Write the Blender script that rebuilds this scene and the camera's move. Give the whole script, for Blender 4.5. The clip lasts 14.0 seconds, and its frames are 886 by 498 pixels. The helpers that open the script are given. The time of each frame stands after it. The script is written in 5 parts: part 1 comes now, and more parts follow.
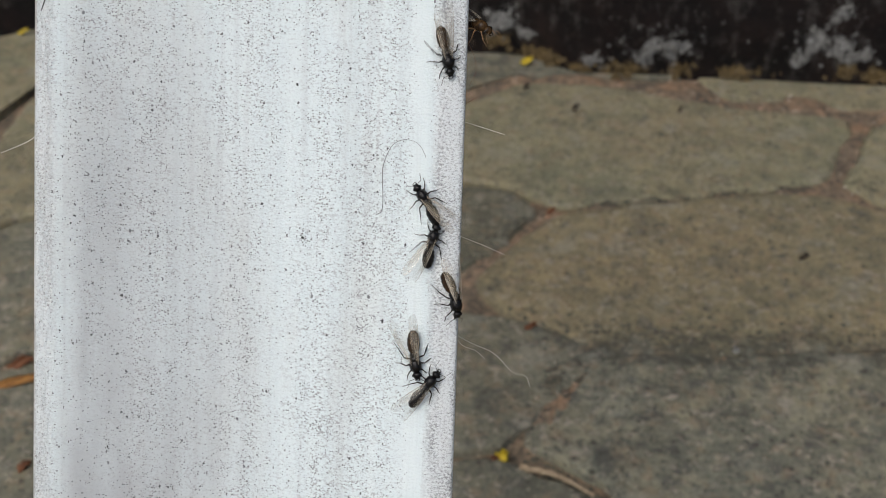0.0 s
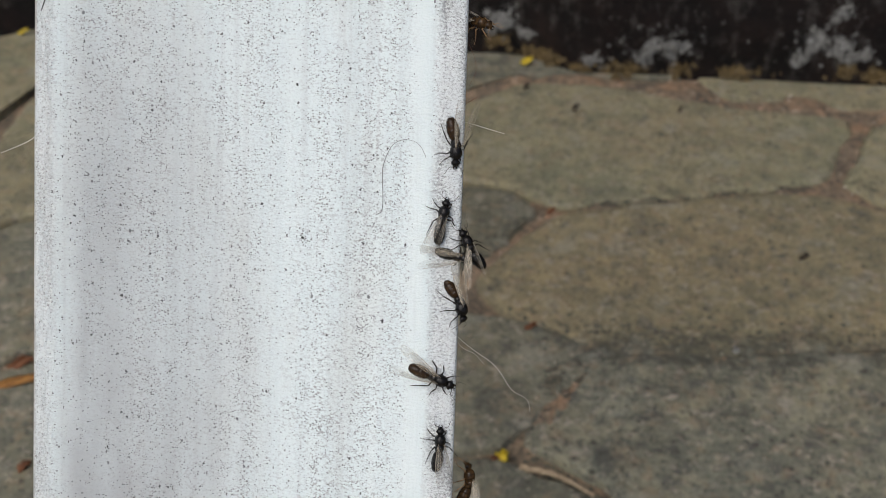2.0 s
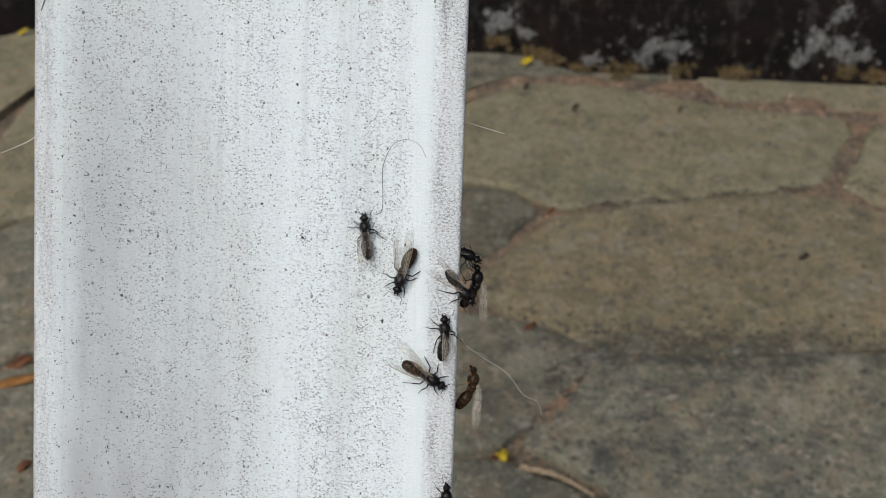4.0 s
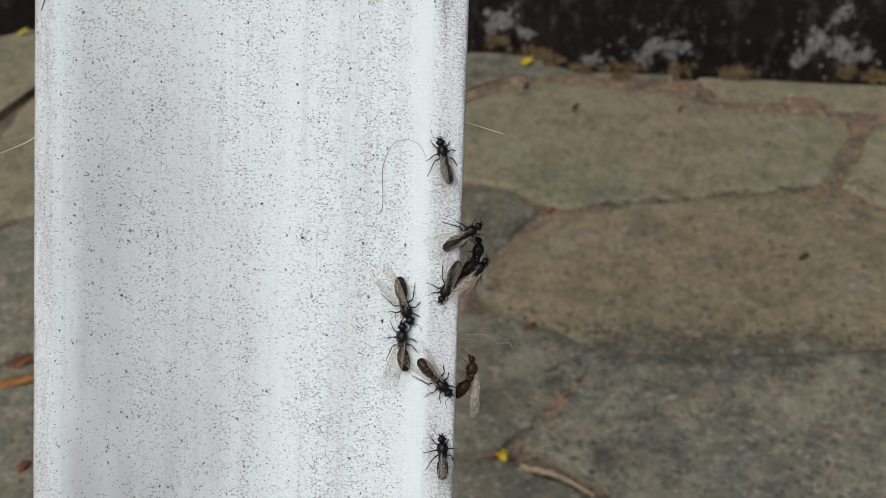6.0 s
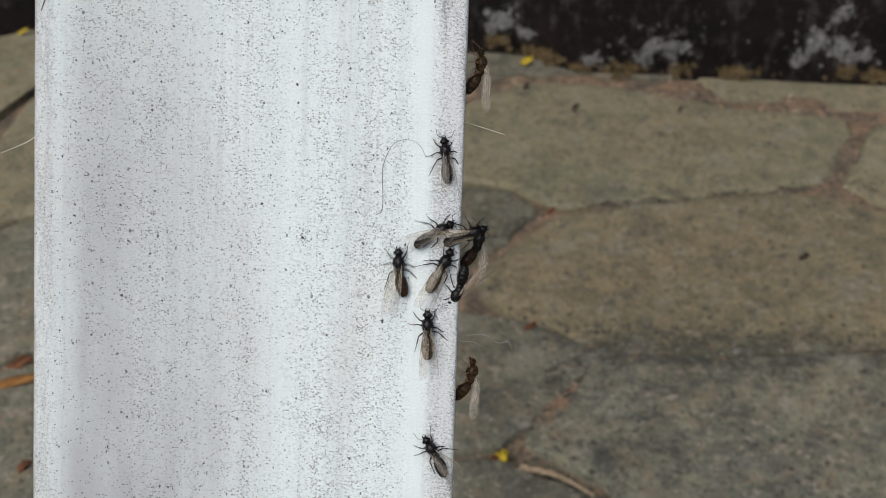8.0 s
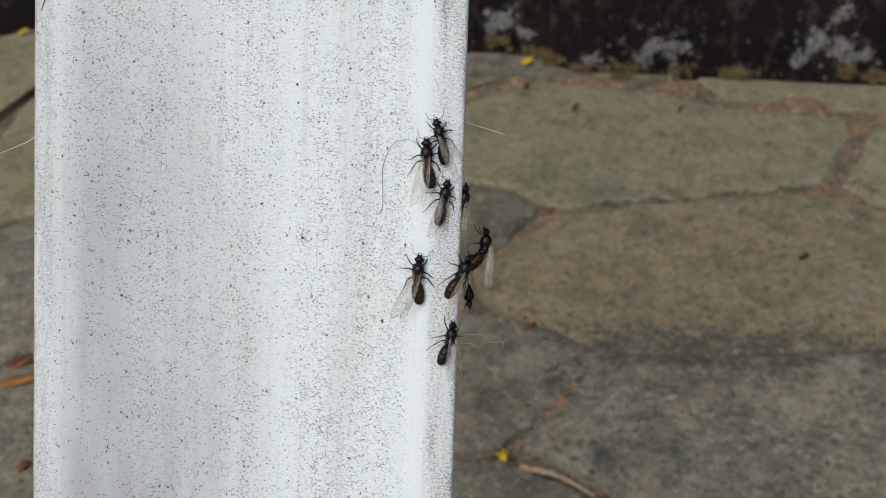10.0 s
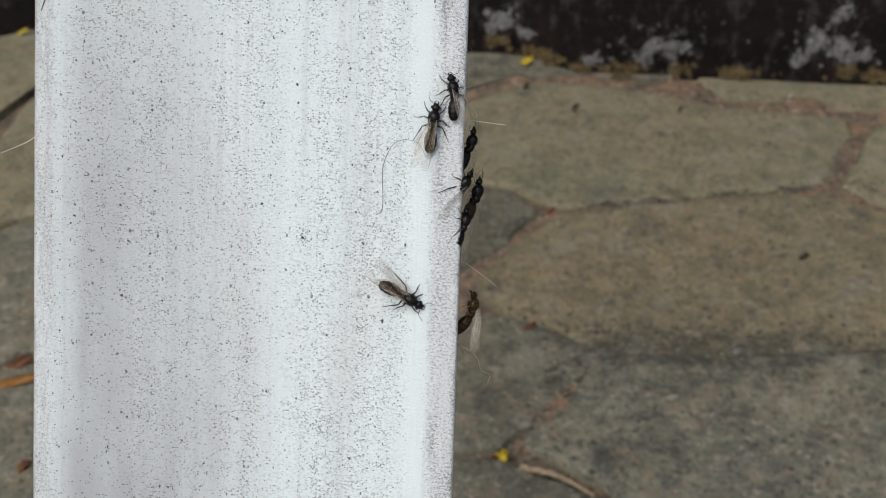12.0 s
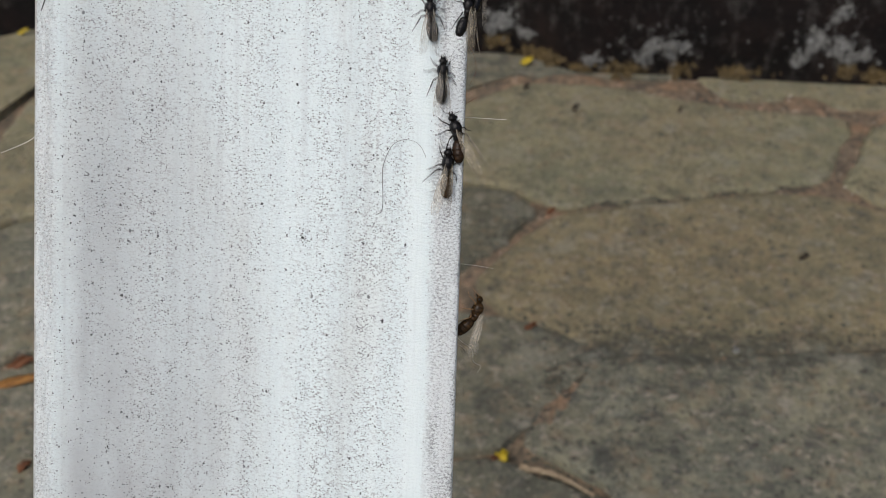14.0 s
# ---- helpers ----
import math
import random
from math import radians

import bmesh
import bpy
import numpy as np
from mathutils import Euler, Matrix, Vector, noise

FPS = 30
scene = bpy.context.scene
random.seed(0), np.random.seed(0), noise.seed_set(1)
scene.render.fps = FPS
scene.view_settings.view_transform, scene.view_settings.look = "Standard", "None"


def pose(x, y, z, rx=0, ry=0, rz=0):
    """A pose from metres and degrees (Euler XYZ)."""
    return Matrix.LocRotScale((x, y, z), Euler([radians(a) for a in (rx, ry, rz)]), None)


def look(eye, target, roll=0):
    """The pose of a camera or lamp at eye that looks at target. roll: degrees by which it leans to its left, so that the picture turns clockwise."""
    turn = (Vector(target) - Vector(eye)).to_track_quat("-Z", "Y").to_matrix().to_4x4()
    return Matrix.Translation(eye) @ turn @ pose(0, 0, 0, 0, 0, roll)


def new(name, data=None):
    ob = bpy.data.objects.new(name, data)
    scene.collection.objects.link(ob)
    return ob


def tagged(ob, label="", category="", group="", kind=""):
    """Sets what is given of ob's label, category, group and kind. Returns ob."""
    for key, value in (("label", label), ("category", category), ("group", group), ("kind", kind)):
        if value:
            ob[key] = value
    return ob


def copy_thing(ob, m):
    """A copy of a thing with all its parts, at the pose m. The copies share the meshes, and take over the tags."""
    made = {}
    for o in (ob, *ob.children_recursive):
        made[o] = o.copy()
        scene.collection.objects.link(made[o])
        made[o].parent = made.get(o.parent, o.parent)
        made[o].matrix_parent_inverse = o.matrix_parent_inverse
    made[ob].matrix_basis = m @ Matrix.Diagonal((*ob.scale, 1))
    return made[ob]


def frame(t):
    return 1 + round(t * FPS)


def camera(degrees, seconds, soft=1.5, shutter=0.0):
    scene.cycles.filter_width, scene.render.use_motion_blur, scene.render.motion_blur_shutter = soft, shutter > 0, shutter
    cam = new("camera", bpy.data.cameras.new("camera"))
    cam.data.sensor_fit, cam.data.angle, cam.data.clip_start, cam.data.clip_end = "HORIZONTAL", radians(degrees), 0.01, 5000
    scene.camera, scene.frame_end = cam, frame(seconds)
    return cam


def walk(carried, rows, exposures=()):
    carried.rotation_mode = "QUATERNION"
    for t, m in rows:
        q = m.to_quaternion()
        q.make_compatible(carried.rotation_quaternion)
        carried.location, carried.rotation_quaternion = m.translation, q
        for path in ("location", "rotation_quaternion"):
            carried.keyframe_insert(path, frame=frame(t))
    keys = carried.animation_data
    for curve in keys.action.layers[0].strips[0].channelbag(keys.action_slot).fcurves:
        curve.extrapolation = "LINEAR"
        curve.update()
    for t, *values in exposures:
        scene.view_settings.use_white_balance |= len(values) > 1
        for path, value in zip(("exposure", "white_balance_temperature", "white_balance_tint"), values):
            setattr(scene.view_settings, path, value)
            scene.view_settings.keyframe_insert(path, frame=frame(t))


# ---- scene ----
from mathutils.bvhtree import BVHTree

MM = 0.001

# ---- camera: it stands still ----
cam = camera(46.0, 14.0, soft=0.75, shutter=0.5)
EYE = (0.0, 0.0, 0.40)
AIM = (0.0, math.cos(radians(40)), 0.40 - math.sin(radians(40)))
walk(cam, [(0.0, look(EYE, AIM)), (14.0, look(EYE, AIM))], exposures=[(0.0, 0.225), (14.0, 0.225)])
cam.data.dof.use_dof = True
cam.data.dof.focus_distance = 0.150
cam.data.dof.aperture_fstop = 46.0

# ---- light: a bright overcast sky, the soft sun behind the camera and to its left ----
world = bpy.data.worlds.new("overcast_sky")
scene.world = world
world.use_nodes = True
wn = world.node_tree
sky = wn.nodes.new("ShaderNodeTexSky")
sky.sky_type = "NISHITA"
sky.sun_disc = False
sky.sun_elevation = radians(58)
sky.sun_rotation = radians(213)
sky.air_density = 1.0
sky.dust_density = 4.0
wn.links.new(sky.outputs["Color"], wn.nodes["Background"].inputs["Color"])
wn.nodes["Background"].inputs["Strength"].default_value = 0.085
sun = new("sun", bpy.data.lights.new("sun", "SUN"))
sun.data.energy = 1.3
sun.data.angle = radians(40)
sun.data.color = (1.0, 1.0, 0.985)
sun.matrix_world = look((-0.85, -1.30, 2.5), (0, 0, 0))


# ---- materials ----
def material(name, rough=0.6, metal=0.0, spec=0.5):
    m = bpy.data.materials.new(name)
    m.use_nodes = True
    bsdf = m.node_tree.nodes["Principled BSDF"]
    bsdf.inputs["Roughness"].default_value = rough
    bsdf.inputs["Metallic"].default_value = metal
    bsdf.inputs["Specular IOR Level"].default_value = spec
    return m, m.node_tree, bsdf


def put(tree, kind, links=None, **values):
    n = tree.nodes.new(kind)
    for key, value in values.items():
        if key in n.inputs:
            n.inputs[key].default_value = value
    for key, source in (links or {}).items():
        tree.links.new(source, n.inputs[key])
    return n


def math_node(tree, op, a, b=0.0, c=0.0, clamp=False):
    n = tree.nodes.new("ShaderNodeMath")
    n.operation = op
    n.use_clamp = clamp
    for i, v in enumerate((a, b, c)):
        if isinstance(v, (int, float)):
            n.inputs[i].default_value = v
        else:
            tree.links.new(v, n.inputs[i])
    return n.outputs[0]


def ramp(tree, source, stops):
    n = tree.nodes.new("ShaderNodeValToRGB")
    tree.links.new(source, n.inputs["Fac"])
    el = n.color_ramp.elements
    while len(el) < len(stops):
        el.new(0.5)
    for e, (p, col) in zip(el, stops):
        e.position = p
        e.color = (*col, 1) if len(col) == 3 else col
    return n.outputs["Color"]


def mix(tree, fac, a, b, blend="MIX"):
    n = tree.nodes.new("ShaderNodeMix")
    n.data_type = "RGBA"
    n.blend_type = blend
    if isinstance(fac, (int, float)):
        n.inputs["Factor"].default_value = fac
    else:
        tree.links.new(fac, n.inputs["Factor"])
    for key, v in (("A", a), ("B", b)):
        socket = [s for s in n.inputs if s.name == key and s.type == "RGBA"][0]
        if isinstance(v, tuple):
            socket.default_value = (*v, 1)
        else:
            tree.links.new(v, socket)
    return [s for s in n.outputs if s.type == "RGBA"][0]


def coords(tree, scale=(1, 1, 1), loc=(0, 0, 0)):
    tc = tree.nodes.new("ShaderNodeTexCoord")
    mp = tree.nodes.new("ShaderNodeMapping")
    mp.inputs["Scale"].default_value = scale
    mp.inputs["Location"].default_value = loc
    tree.links.new(tc.outputs["Object"], mp.inputs["Vector"])
    return mp.outputs["Vector"]


def noise_tex(tree, vec, scale, detail=4.0, rough=0.55):
    return put(tree, "ShaderNodeTexNoise", {"Vector": vec}, Scale=scale, Detail=detail, Roughness=rough).outputs["Fac"]


def bump(tree, bsdf, height, strength, distance):
    b = put(tree, "ShaderNodeBump", {"Height": height}, Strength=strength, Distance=distance)
    tree.links.new(b.outputs["Normal"], bsdf.inputs["Normal"])


def specks(tree, vec, cell, size, keep):
    """Small round or longish dots, one in some of the cells; cell and size in metres; keep is a number or a socket."""
    v = put(tree, "ShaderNodeTexVoronoi", {"Vector": vec}, Scale=1.0 / cell)
    sep = put(tree, "ShaderNodeSeparateColor", {"Color": v.outputs["Color"]})
    chosen = math_node(tree, "LESS_THAN", sep.outputs[0], keep)
    reach = math_node(tree, "MULTIPLY_ADD", sep.outputs[1], size / cell, size * 0.35 / cell)
    dot = math_node(tree, "LESS_THAN", v.outputs["Distance"], reach)
    return math_node(tree, "MULTIPLY", math_node(tree, "MULTIPLY", dot, chosen), math_node(tree, "MULTIPLY_ADD", sep.outputs[2], 0.6, 0.4))


def wander(tree, base, shape, amount, scale):
    """Coordinates drawn out by shape and pushed about a little, so that dots get ragged outlines."""
    wob = put(tree, "ShaderNodeTexNoise", {"Vector": base}, Scale=scale, Detail=2.0)
    n = tree.nodes.new("ShaderNodeVectorMath")
    n.operation = "MULTIPLY_ADD"
    tree.links.new(wob.outputs["Color"], n.inputs[0])
    n.inputs[1].default_value = (amount, amount, 0.0)
    tree.links.new(coords(tree, shape), n.inputs[2])
    return n.outputs["Vector"]


def white_paint():
    m, t, bsdf = material("weathered_white_paint", 0.5, 0.0, 0.35)
    base = coords(t)
    sides = put(t, "ShaderNodeSeparateXYZ", {"Vector": base})
    across, along = sides.outputs[0], sides.outputs[1]
    # rain streaks down the face, broad and narrow, and faint brown clouds
    streak = noise_tex(t, coords(t, (1.0, 0.02, 1.0)), 150.0, 6.0, 0.65)
    thin = noise_tex(t, coords(t, (1.0, 0.03, 1.0), (0.03, 0.0, 0.0)), 620.0, 4.0, 0.6)
    cloud = noise_tex(t, coords(t, (1.0, 0.22, 1.0)), 90.0, 5.0)
    col = ramp(t, streak, [(0.30, (0.735, 0.81, 0.81)), (0.5, (0.835, 0.92, 0.918)), (0.70, (0.88, 0.955, 0.945))])
    col = mix(t, ramp(t, thin, [(0.36, (0.30, 0.30, 0.30)), (0.47, (0, 0, 0))]), col, (0.66, 0.70, 0.70))
    col = mix(t, math_node(t, "MULTIPLY", ramp(t, cloud, [(0.52, (0, 0, 0)), (0.74, (1, 1, 1))]), 0.34), col, (0.66, 0.63, 0.57))
    # hollow face's shade toned in as patchy grey on one side, deeper lower down
    film = math_node(t, "MULTIPLY_ADD", across, -34.0, 0.16, clamp=True)
    film = math_node(t, "MULTIPLY", film, math_node(t, "MULTIPLY_ADD", noise_tex(t, coords(t, (1.0, 0.3, 1.0)), 60.0, 5.0), 1.3, -0.15, clamp=True))
    film = math_node(t, "MULTIPLY", film, math_node(t, "MULTIPLY_ADD", across, 260.0, 7.2, clamp=True))
    col = mix(t, math_node(t, "MULTIPLY", film, math_node(t, "MULTIPLY_ADD", along, -22.0, 1.35), clamp=True), col, (0.42, 0.425, 0.43))
    # how thick the specks lie: streaky, clotted, none on the bead along the one edge
    clump = ramp(t, noise_tex(t, base, 330.0, 4.0, 0.65), [(0.38, (0.28, 0.28, 0.28)), (0.60, (0.9, 0.9, 0.9))])
    column = ramp(t, noise_tex(t, coords(t, (1.0, 0.05, 1.0), (0.013, 0.0, 0.0)), 120.0, 4.0, 0.6), [(0.42, (0.30, 0.30, 0.30)), (0.58, (1, 1, 1))])
    density = math_node(t, "MULTIPLY", clump, column)
    bead = math_node(t, "MULTIPLY_ADD", math_node(t, "ABSOLUTE", math_node(t, "ADD", across, -0.0248)), 900.0, -0.55, clamp=True)
    density = math_node(t, "MULTIPLY", density, bead)
    sooty = math_node(t, "MULTIPLY_ADD", across, -50.0, -0.55, clamp=True)
    dashes = wander(t, base, (1.0, 1.3, 0.001), 0.00034, 4200.0)
    dots = wander(t, base, (1.0, 0.72, 0.001), 0.00046, 3400.0)
    fine = specks(t, dashes, 0.00033, 0.000100, math_node(t, "MULTIPLY", density, 0.95))
    mid = specks(t, dots, 0.00062, 0.000118, math_node(t, "MULTIPLY", density, math_node(t, "MULTIPLY_ADD", sooty, 0.75, 0.36)))
    big = specks(t, dots, 0.0022, 0.000175, math_node(t, "MULTIPLY", bead, 0.34))
    dash = noise_tex(t, coords(t, (0.62, 1.0, 1.0)), 3300.0, 4.0, 0.75)
    grit_fine = math_node(t, "MULTIPLY", ramp(t, dash, [(0.53, (0, 0, 0)), (0.57, (1, 1, 1))]), math_node(t, "POWER", density, 0.9))
    col = mix(t, grit_fine, col, (0.42, 0.425, 0.425))
    col = mix(t, math_node(t, "MULTIPLY", fine, 1.6, clamp=True), col, (0.15, 0.153, 0.156))
    col = mix(t, math_node(t, "MULTIPLY", mid, 1.9, clamp=True), col, (0.075, 0.077, 0.08))
    col = mix(t, math_node(t, "MULTIPLY", big, 1.8, clamp=True), col, (0.040, 0.040, 0.043))
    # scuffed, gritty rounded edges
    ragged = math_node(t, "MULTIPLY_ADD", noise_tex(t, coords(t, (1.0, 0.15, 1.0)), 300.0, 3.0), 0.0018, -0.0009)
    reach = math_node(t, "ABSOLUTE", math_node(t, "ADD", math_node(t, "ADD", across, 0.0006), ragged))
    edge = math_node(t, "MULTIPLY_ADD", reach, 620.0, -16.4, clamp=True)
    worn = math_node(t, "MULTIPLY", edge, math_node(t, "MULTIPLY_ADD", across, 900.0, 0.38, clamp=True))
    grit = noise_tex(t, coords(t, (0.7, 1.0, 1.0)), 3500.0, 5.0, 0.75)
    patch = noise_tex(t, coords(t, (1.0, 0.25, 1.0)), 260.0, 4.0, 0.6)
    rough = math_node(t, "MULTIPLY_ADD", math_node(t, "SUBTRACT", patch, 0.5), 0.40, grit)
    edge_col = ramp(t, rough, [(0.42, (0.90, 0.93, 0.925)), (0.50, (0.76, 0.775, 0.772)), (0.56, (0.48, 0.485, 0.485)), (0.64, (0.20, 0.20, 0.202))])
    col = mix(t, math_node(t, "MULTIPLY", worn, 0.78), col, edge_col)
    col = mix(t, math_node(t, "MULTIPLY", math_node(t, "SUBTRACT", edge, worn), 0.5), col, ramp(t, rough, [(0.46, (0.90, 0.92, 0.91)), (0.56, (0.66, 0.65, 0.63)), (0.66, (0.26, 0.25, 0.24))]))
    rim = math_node(t, "MULTIPLY_ADD", math_node(t, "ADD", across, ragged), -1500.0, -45.6, clamp=True)
    col = mix(t, math_node(t, "MULTIPLY", rim, ramp(t, patch, [(0.40, (0.15, 0.15, 0.15)), (0.60, (0.8, 0.8, 0.8))])), col, (0.40, 0.33, 0.26))
    t.links.new(col, bsdf.inputs["Base Color"])
    # orange-peel relief, coarser and flaking on the edges
    grain = noise_tex(t, coords(t, (0.62, 1.0, 1.0)), 2900.0, 4.0, 0.70)
    relief = math_node(t, "SUBTRACT", grain, math_node(t, "MULTIPLY", mid, 0.35))
    flake = noise_tex(t, coords(t, (1.0, 0.30, 1.0)), 1100.0, 4.0, 0.65)
    peel = math_node(t, "MULTIPLY", ramp(t, flake, [(0.44, (0, 0, 0)), (0.52, (1, 1, 1))]), math_node(t, "SUBTRACT", edge, worn))
    relief = math_node(t, "ADD", relief, math_node(t, "MULTIPLY", grit, math_node(t, "MULTIPLY", edge, 0.7)))
    relief = math_node(t, "ADD", relief, math_node(t, "MULTIPLY", peel, 0.55))
    bump(t, bsdf, relief, 1.0, 0.00030)
    return m


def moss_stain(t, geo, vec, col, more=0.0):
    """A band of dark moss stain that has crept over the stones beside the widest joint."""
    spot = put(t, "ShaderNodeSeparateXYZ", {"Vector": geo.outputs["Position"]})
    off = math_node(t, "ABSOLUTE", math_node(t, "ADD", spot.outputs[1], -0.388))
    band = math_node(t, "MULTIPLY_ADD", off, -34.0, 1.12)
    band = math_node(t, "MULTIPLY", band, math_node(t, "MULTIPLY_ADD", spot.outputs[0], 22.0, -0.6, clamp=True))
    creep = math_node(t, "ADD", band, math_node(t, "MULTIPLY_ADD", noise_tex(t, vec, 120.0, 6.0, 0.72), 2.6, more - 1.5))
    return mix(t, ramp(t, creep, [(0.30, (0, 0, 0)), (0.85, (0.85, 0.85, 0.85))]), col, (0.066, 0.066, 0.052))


def stone_mat(name, base, warm, moss_col, grimy, rugged):
    m, t, bsdf = material(name, 0.85, 0.0, 0.3)
    info = t.nodes.new("ShaderNodeObjectInfo")
    geo = t.nodes.new("ShaderNodeNewGeometry")
    place = put(t, "ShaderNodeMapping", {"Vector": geo.outputs["Position"]}, Scale=(0.9, 0.95, 1.0))
    vec = place.outputs["Vector"]
    tone = mix(t, math_node(t, "MULTIPLY", info.outputs["Random"], 0.35), base, warm)
    big = noise_tex(t, vec, 22.0, 5.0, 0.6)
    col = mix(t, ramp(t, big, [(0.38, (0, 0, 0)), (0.66, (0.85, 0.85, 0.85))]), tone, warm)
    moss = noise_tex(t, vec, 11.0, 4.0)
    col = mix(t, ramp(t, moss, [(0.46, (0, 0, 0)), (0.66, (0.75, 0.75, 0.75))]), col, moss_col)
    blotch = noise_tex(t, vec, 75.0, 8.0, 0.74)
    col = mix(t, 1.0, col, ramp(t, blotch, [(0.34, (1 - 0.38 * rugged, 1 - 0.37 * rugged, 1 - 0.36 * rugged)), (0.5, (1.02, 1.02, 1.02)), (0.66, (1 + 0.38 * rugged, 1 + 0.33 * rugged, 1 + 0.24 * rugged))]), "MULTIPLY")
    grime = noise_tex(t, vec, 85.0, 7.0, 0.72)
    col = mix(t, ramp(t, grime, [(0.585 - 0.055 * grimy, (0, 0, 0)), (0.66 - 0.05 * grimy, (0.8, 0.8, 0.8))]), col, (0.10, 0.097, 0.083))
    grain = noise_tex(t, vec, 260.0, 5.0, 0.7)
    col = mix(t, ramp(t, grain, [(0.36, (0.75 * rugged, 0.75 * rugged, 0.75 * rugged)), (0.46, (0, 0, 0))]), col, (0.095, 0.092, 0.08))
    sand = noise_tex(t, put(t, "ShaderNodeMapping", {"Vector": vec}, Location=(0.7, 0.2, 0.0)).outputs["Vector"], 170.0, 5.0, 0.7)
    col = mix(t, ramp(t, sand, [(0.55, (0, 0, 0)), (0.65, (0.8 * rugged, 0.8 * rugged, 0.8 * rugged))]), col, (0.34, 0.30, 0.235))
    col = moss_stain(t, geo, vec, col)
    rusty = noise_tex(t, put(t, "ShaderNodeMapping", {"Vector": vec}, Location=(0.1, 0.9, 0.0)).outputs["Vector"], 130.0, 4.0, 0.6)
    col = mix(t, ramp(t, rusty, [(0.52, (0, 0, 0)), (0.68, (0.42, 0.42, 0.42))]), col, (0.29, 0.205, 0.125))
    drift = noise_tex(t, put(t, "ShaderNodeMapping", {"Vector": vec}, Location=(0.31, 0.77, 0.0)).outputs["Vector"], 34.0, 5.0, 0.65)
    col = mix(t, ramp(t, drift, [(0.56, (0, 0, 0)), (0.72, (0.75 * rugged, 0.75 * rugged, 0.75 * rugged))]), col, (0.088, 0.088, 0.074))
    col = mix(t, ramp(t, drift, [(0.30, (0.55, 0.55, 0.55)), (0.45, (0, 0, 0))]), col, (0.285, 0.278, 0.225))
    crumb = noise_tex(t, put(t, "ShaderNodeMapping", {"Vector": vec}, Location=(0.5, 0.4, 0.0)).outputs["Vector"], 400.0, 4.0, 0.65)
    crumb = math_node(t, "ADD", crumb, math_node(t, "MULTIPLY_ADD", drift, -0.22, 0.13))
    col = mix(t, ramp(t, crumb, [(0.34, (0.85, 0.85, 0.85)), (0.43, (0, 0, 0))]), col, (0.05, 0.046, 0.038))
    col = mix(t, ramp(t, crumb, [(0.62, (0, 0, 0)), (0.72, (0.75, 0.75, 0.75))]), col, (0.42, 0.37, 0.28))
    wob = put(t, "ShaderNodeTexNoise", {"Vector": vec}, Scale=500.0, Detail=3.0)
    shift = t.nodes.new("ShaderNodeVectorMath")
    shift.operation = "MULTIPLY_ADD"
    t.links.new(wob.outputs["Color"], shift.inputs[0])
    shift.inputs[1].default_value = (0.004, 0.003, 0.0)
    t.links.new(vec, shift.inputs[2])
    col = mix(t, math_node(t, "MULTIPLY", specks(t, shift.outputs["Vector"], 0.0055, 0.0011, 0.30 + 0.2 * grimy), 0.75), col, (0.05, 0.045, 0.038))
    t.links.new(col, bsdf.inputs["Base Color"])
    bump(t, bsdf, math_node(t, "ADD", grime, math_node(t, "ADD", sand, grain)), 0.6, 0.0025)
    return m


def sand_mat():
    m, t, bsdf = material("reddish_joint_sand", 0.95, 0.0, 0.2)
    geo = t.nodes.new("ShaderNodeNewGeometry")
    vec = geo.outputs["Position"]
    a = noise_tex(t, vec, 40.0, 5.0, 0.65)
    b = noise_tex(t, vec, 420.0, 4.0, 0.7)
    col = ramp(t, a, [(0.36, (0.10, 0.088, 0.066)), (0.50, (0.18, 0.140, 0.096)), (0.66, (0.31, 0.195, 0.115))])
    c = noise_tex(t, vec, 150.0, 5.0, 0.7)
    col = mix(t, ramp(t, c, [(0.38, (0.9, 0.9, 0.9)), (0.52, (0, 0, 0))]), col, (0.075, 0.068, 0.055))
    col = mix(t, ramp(t, c, [(0.56, (0, 0, 0)), (0.68, (0.8, 0.8, 0.8))]), col, (0.44, 0.33, 0.24))
    col = mix(t, ramp(t, b, [(0.48, (0, 0, 0)), (0.7, (0.7, 0.7, 0.7))]), col, (0.36, 0.25, 0.18))
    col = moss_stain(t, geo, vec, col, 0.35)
    t.links.new(col, bsdf.inputs["Base Color"])
    bump(t, bsdf, b, 0.7, 0.002)
    return m


LIME_PATCHES = ((0.161, 0.027, 0.016, 0.010), (0.146, 0.020, 0.008, 0.008), (0.040, 0.031, 0.008, 0.012), (0.062, 0.024, 0.007, 0.005), (0.110, 0.0145, 0.008, 0.005),
                (0.267, 0.036, 0.009, 0.011), (0.285, 0.030, 0.008, 0.011), (0.294, 0.022, 0.010, 0.006), (0.258, 0.020, 0.007, 0.009), (0.304, 0.024, 0.005, 0.007), (0.280, 0.057, 0.008, 0.008))
OCHRE_PATCHES = ((0.134, 0.006, 0.014, 0.008), (0.177, 0.008, 0.008, 0.007), (0.293, 0.011, 0.008, 0.007), (0.075, 0.009, 0.015, 0.008), (0.316, 0.008, 0.011, 0.006), (0.041, 0.014, 0.010, 0.007), (0.100, 0.007, 0.009, 0.006), (0.215, 0.006, 0.016, 0.005))


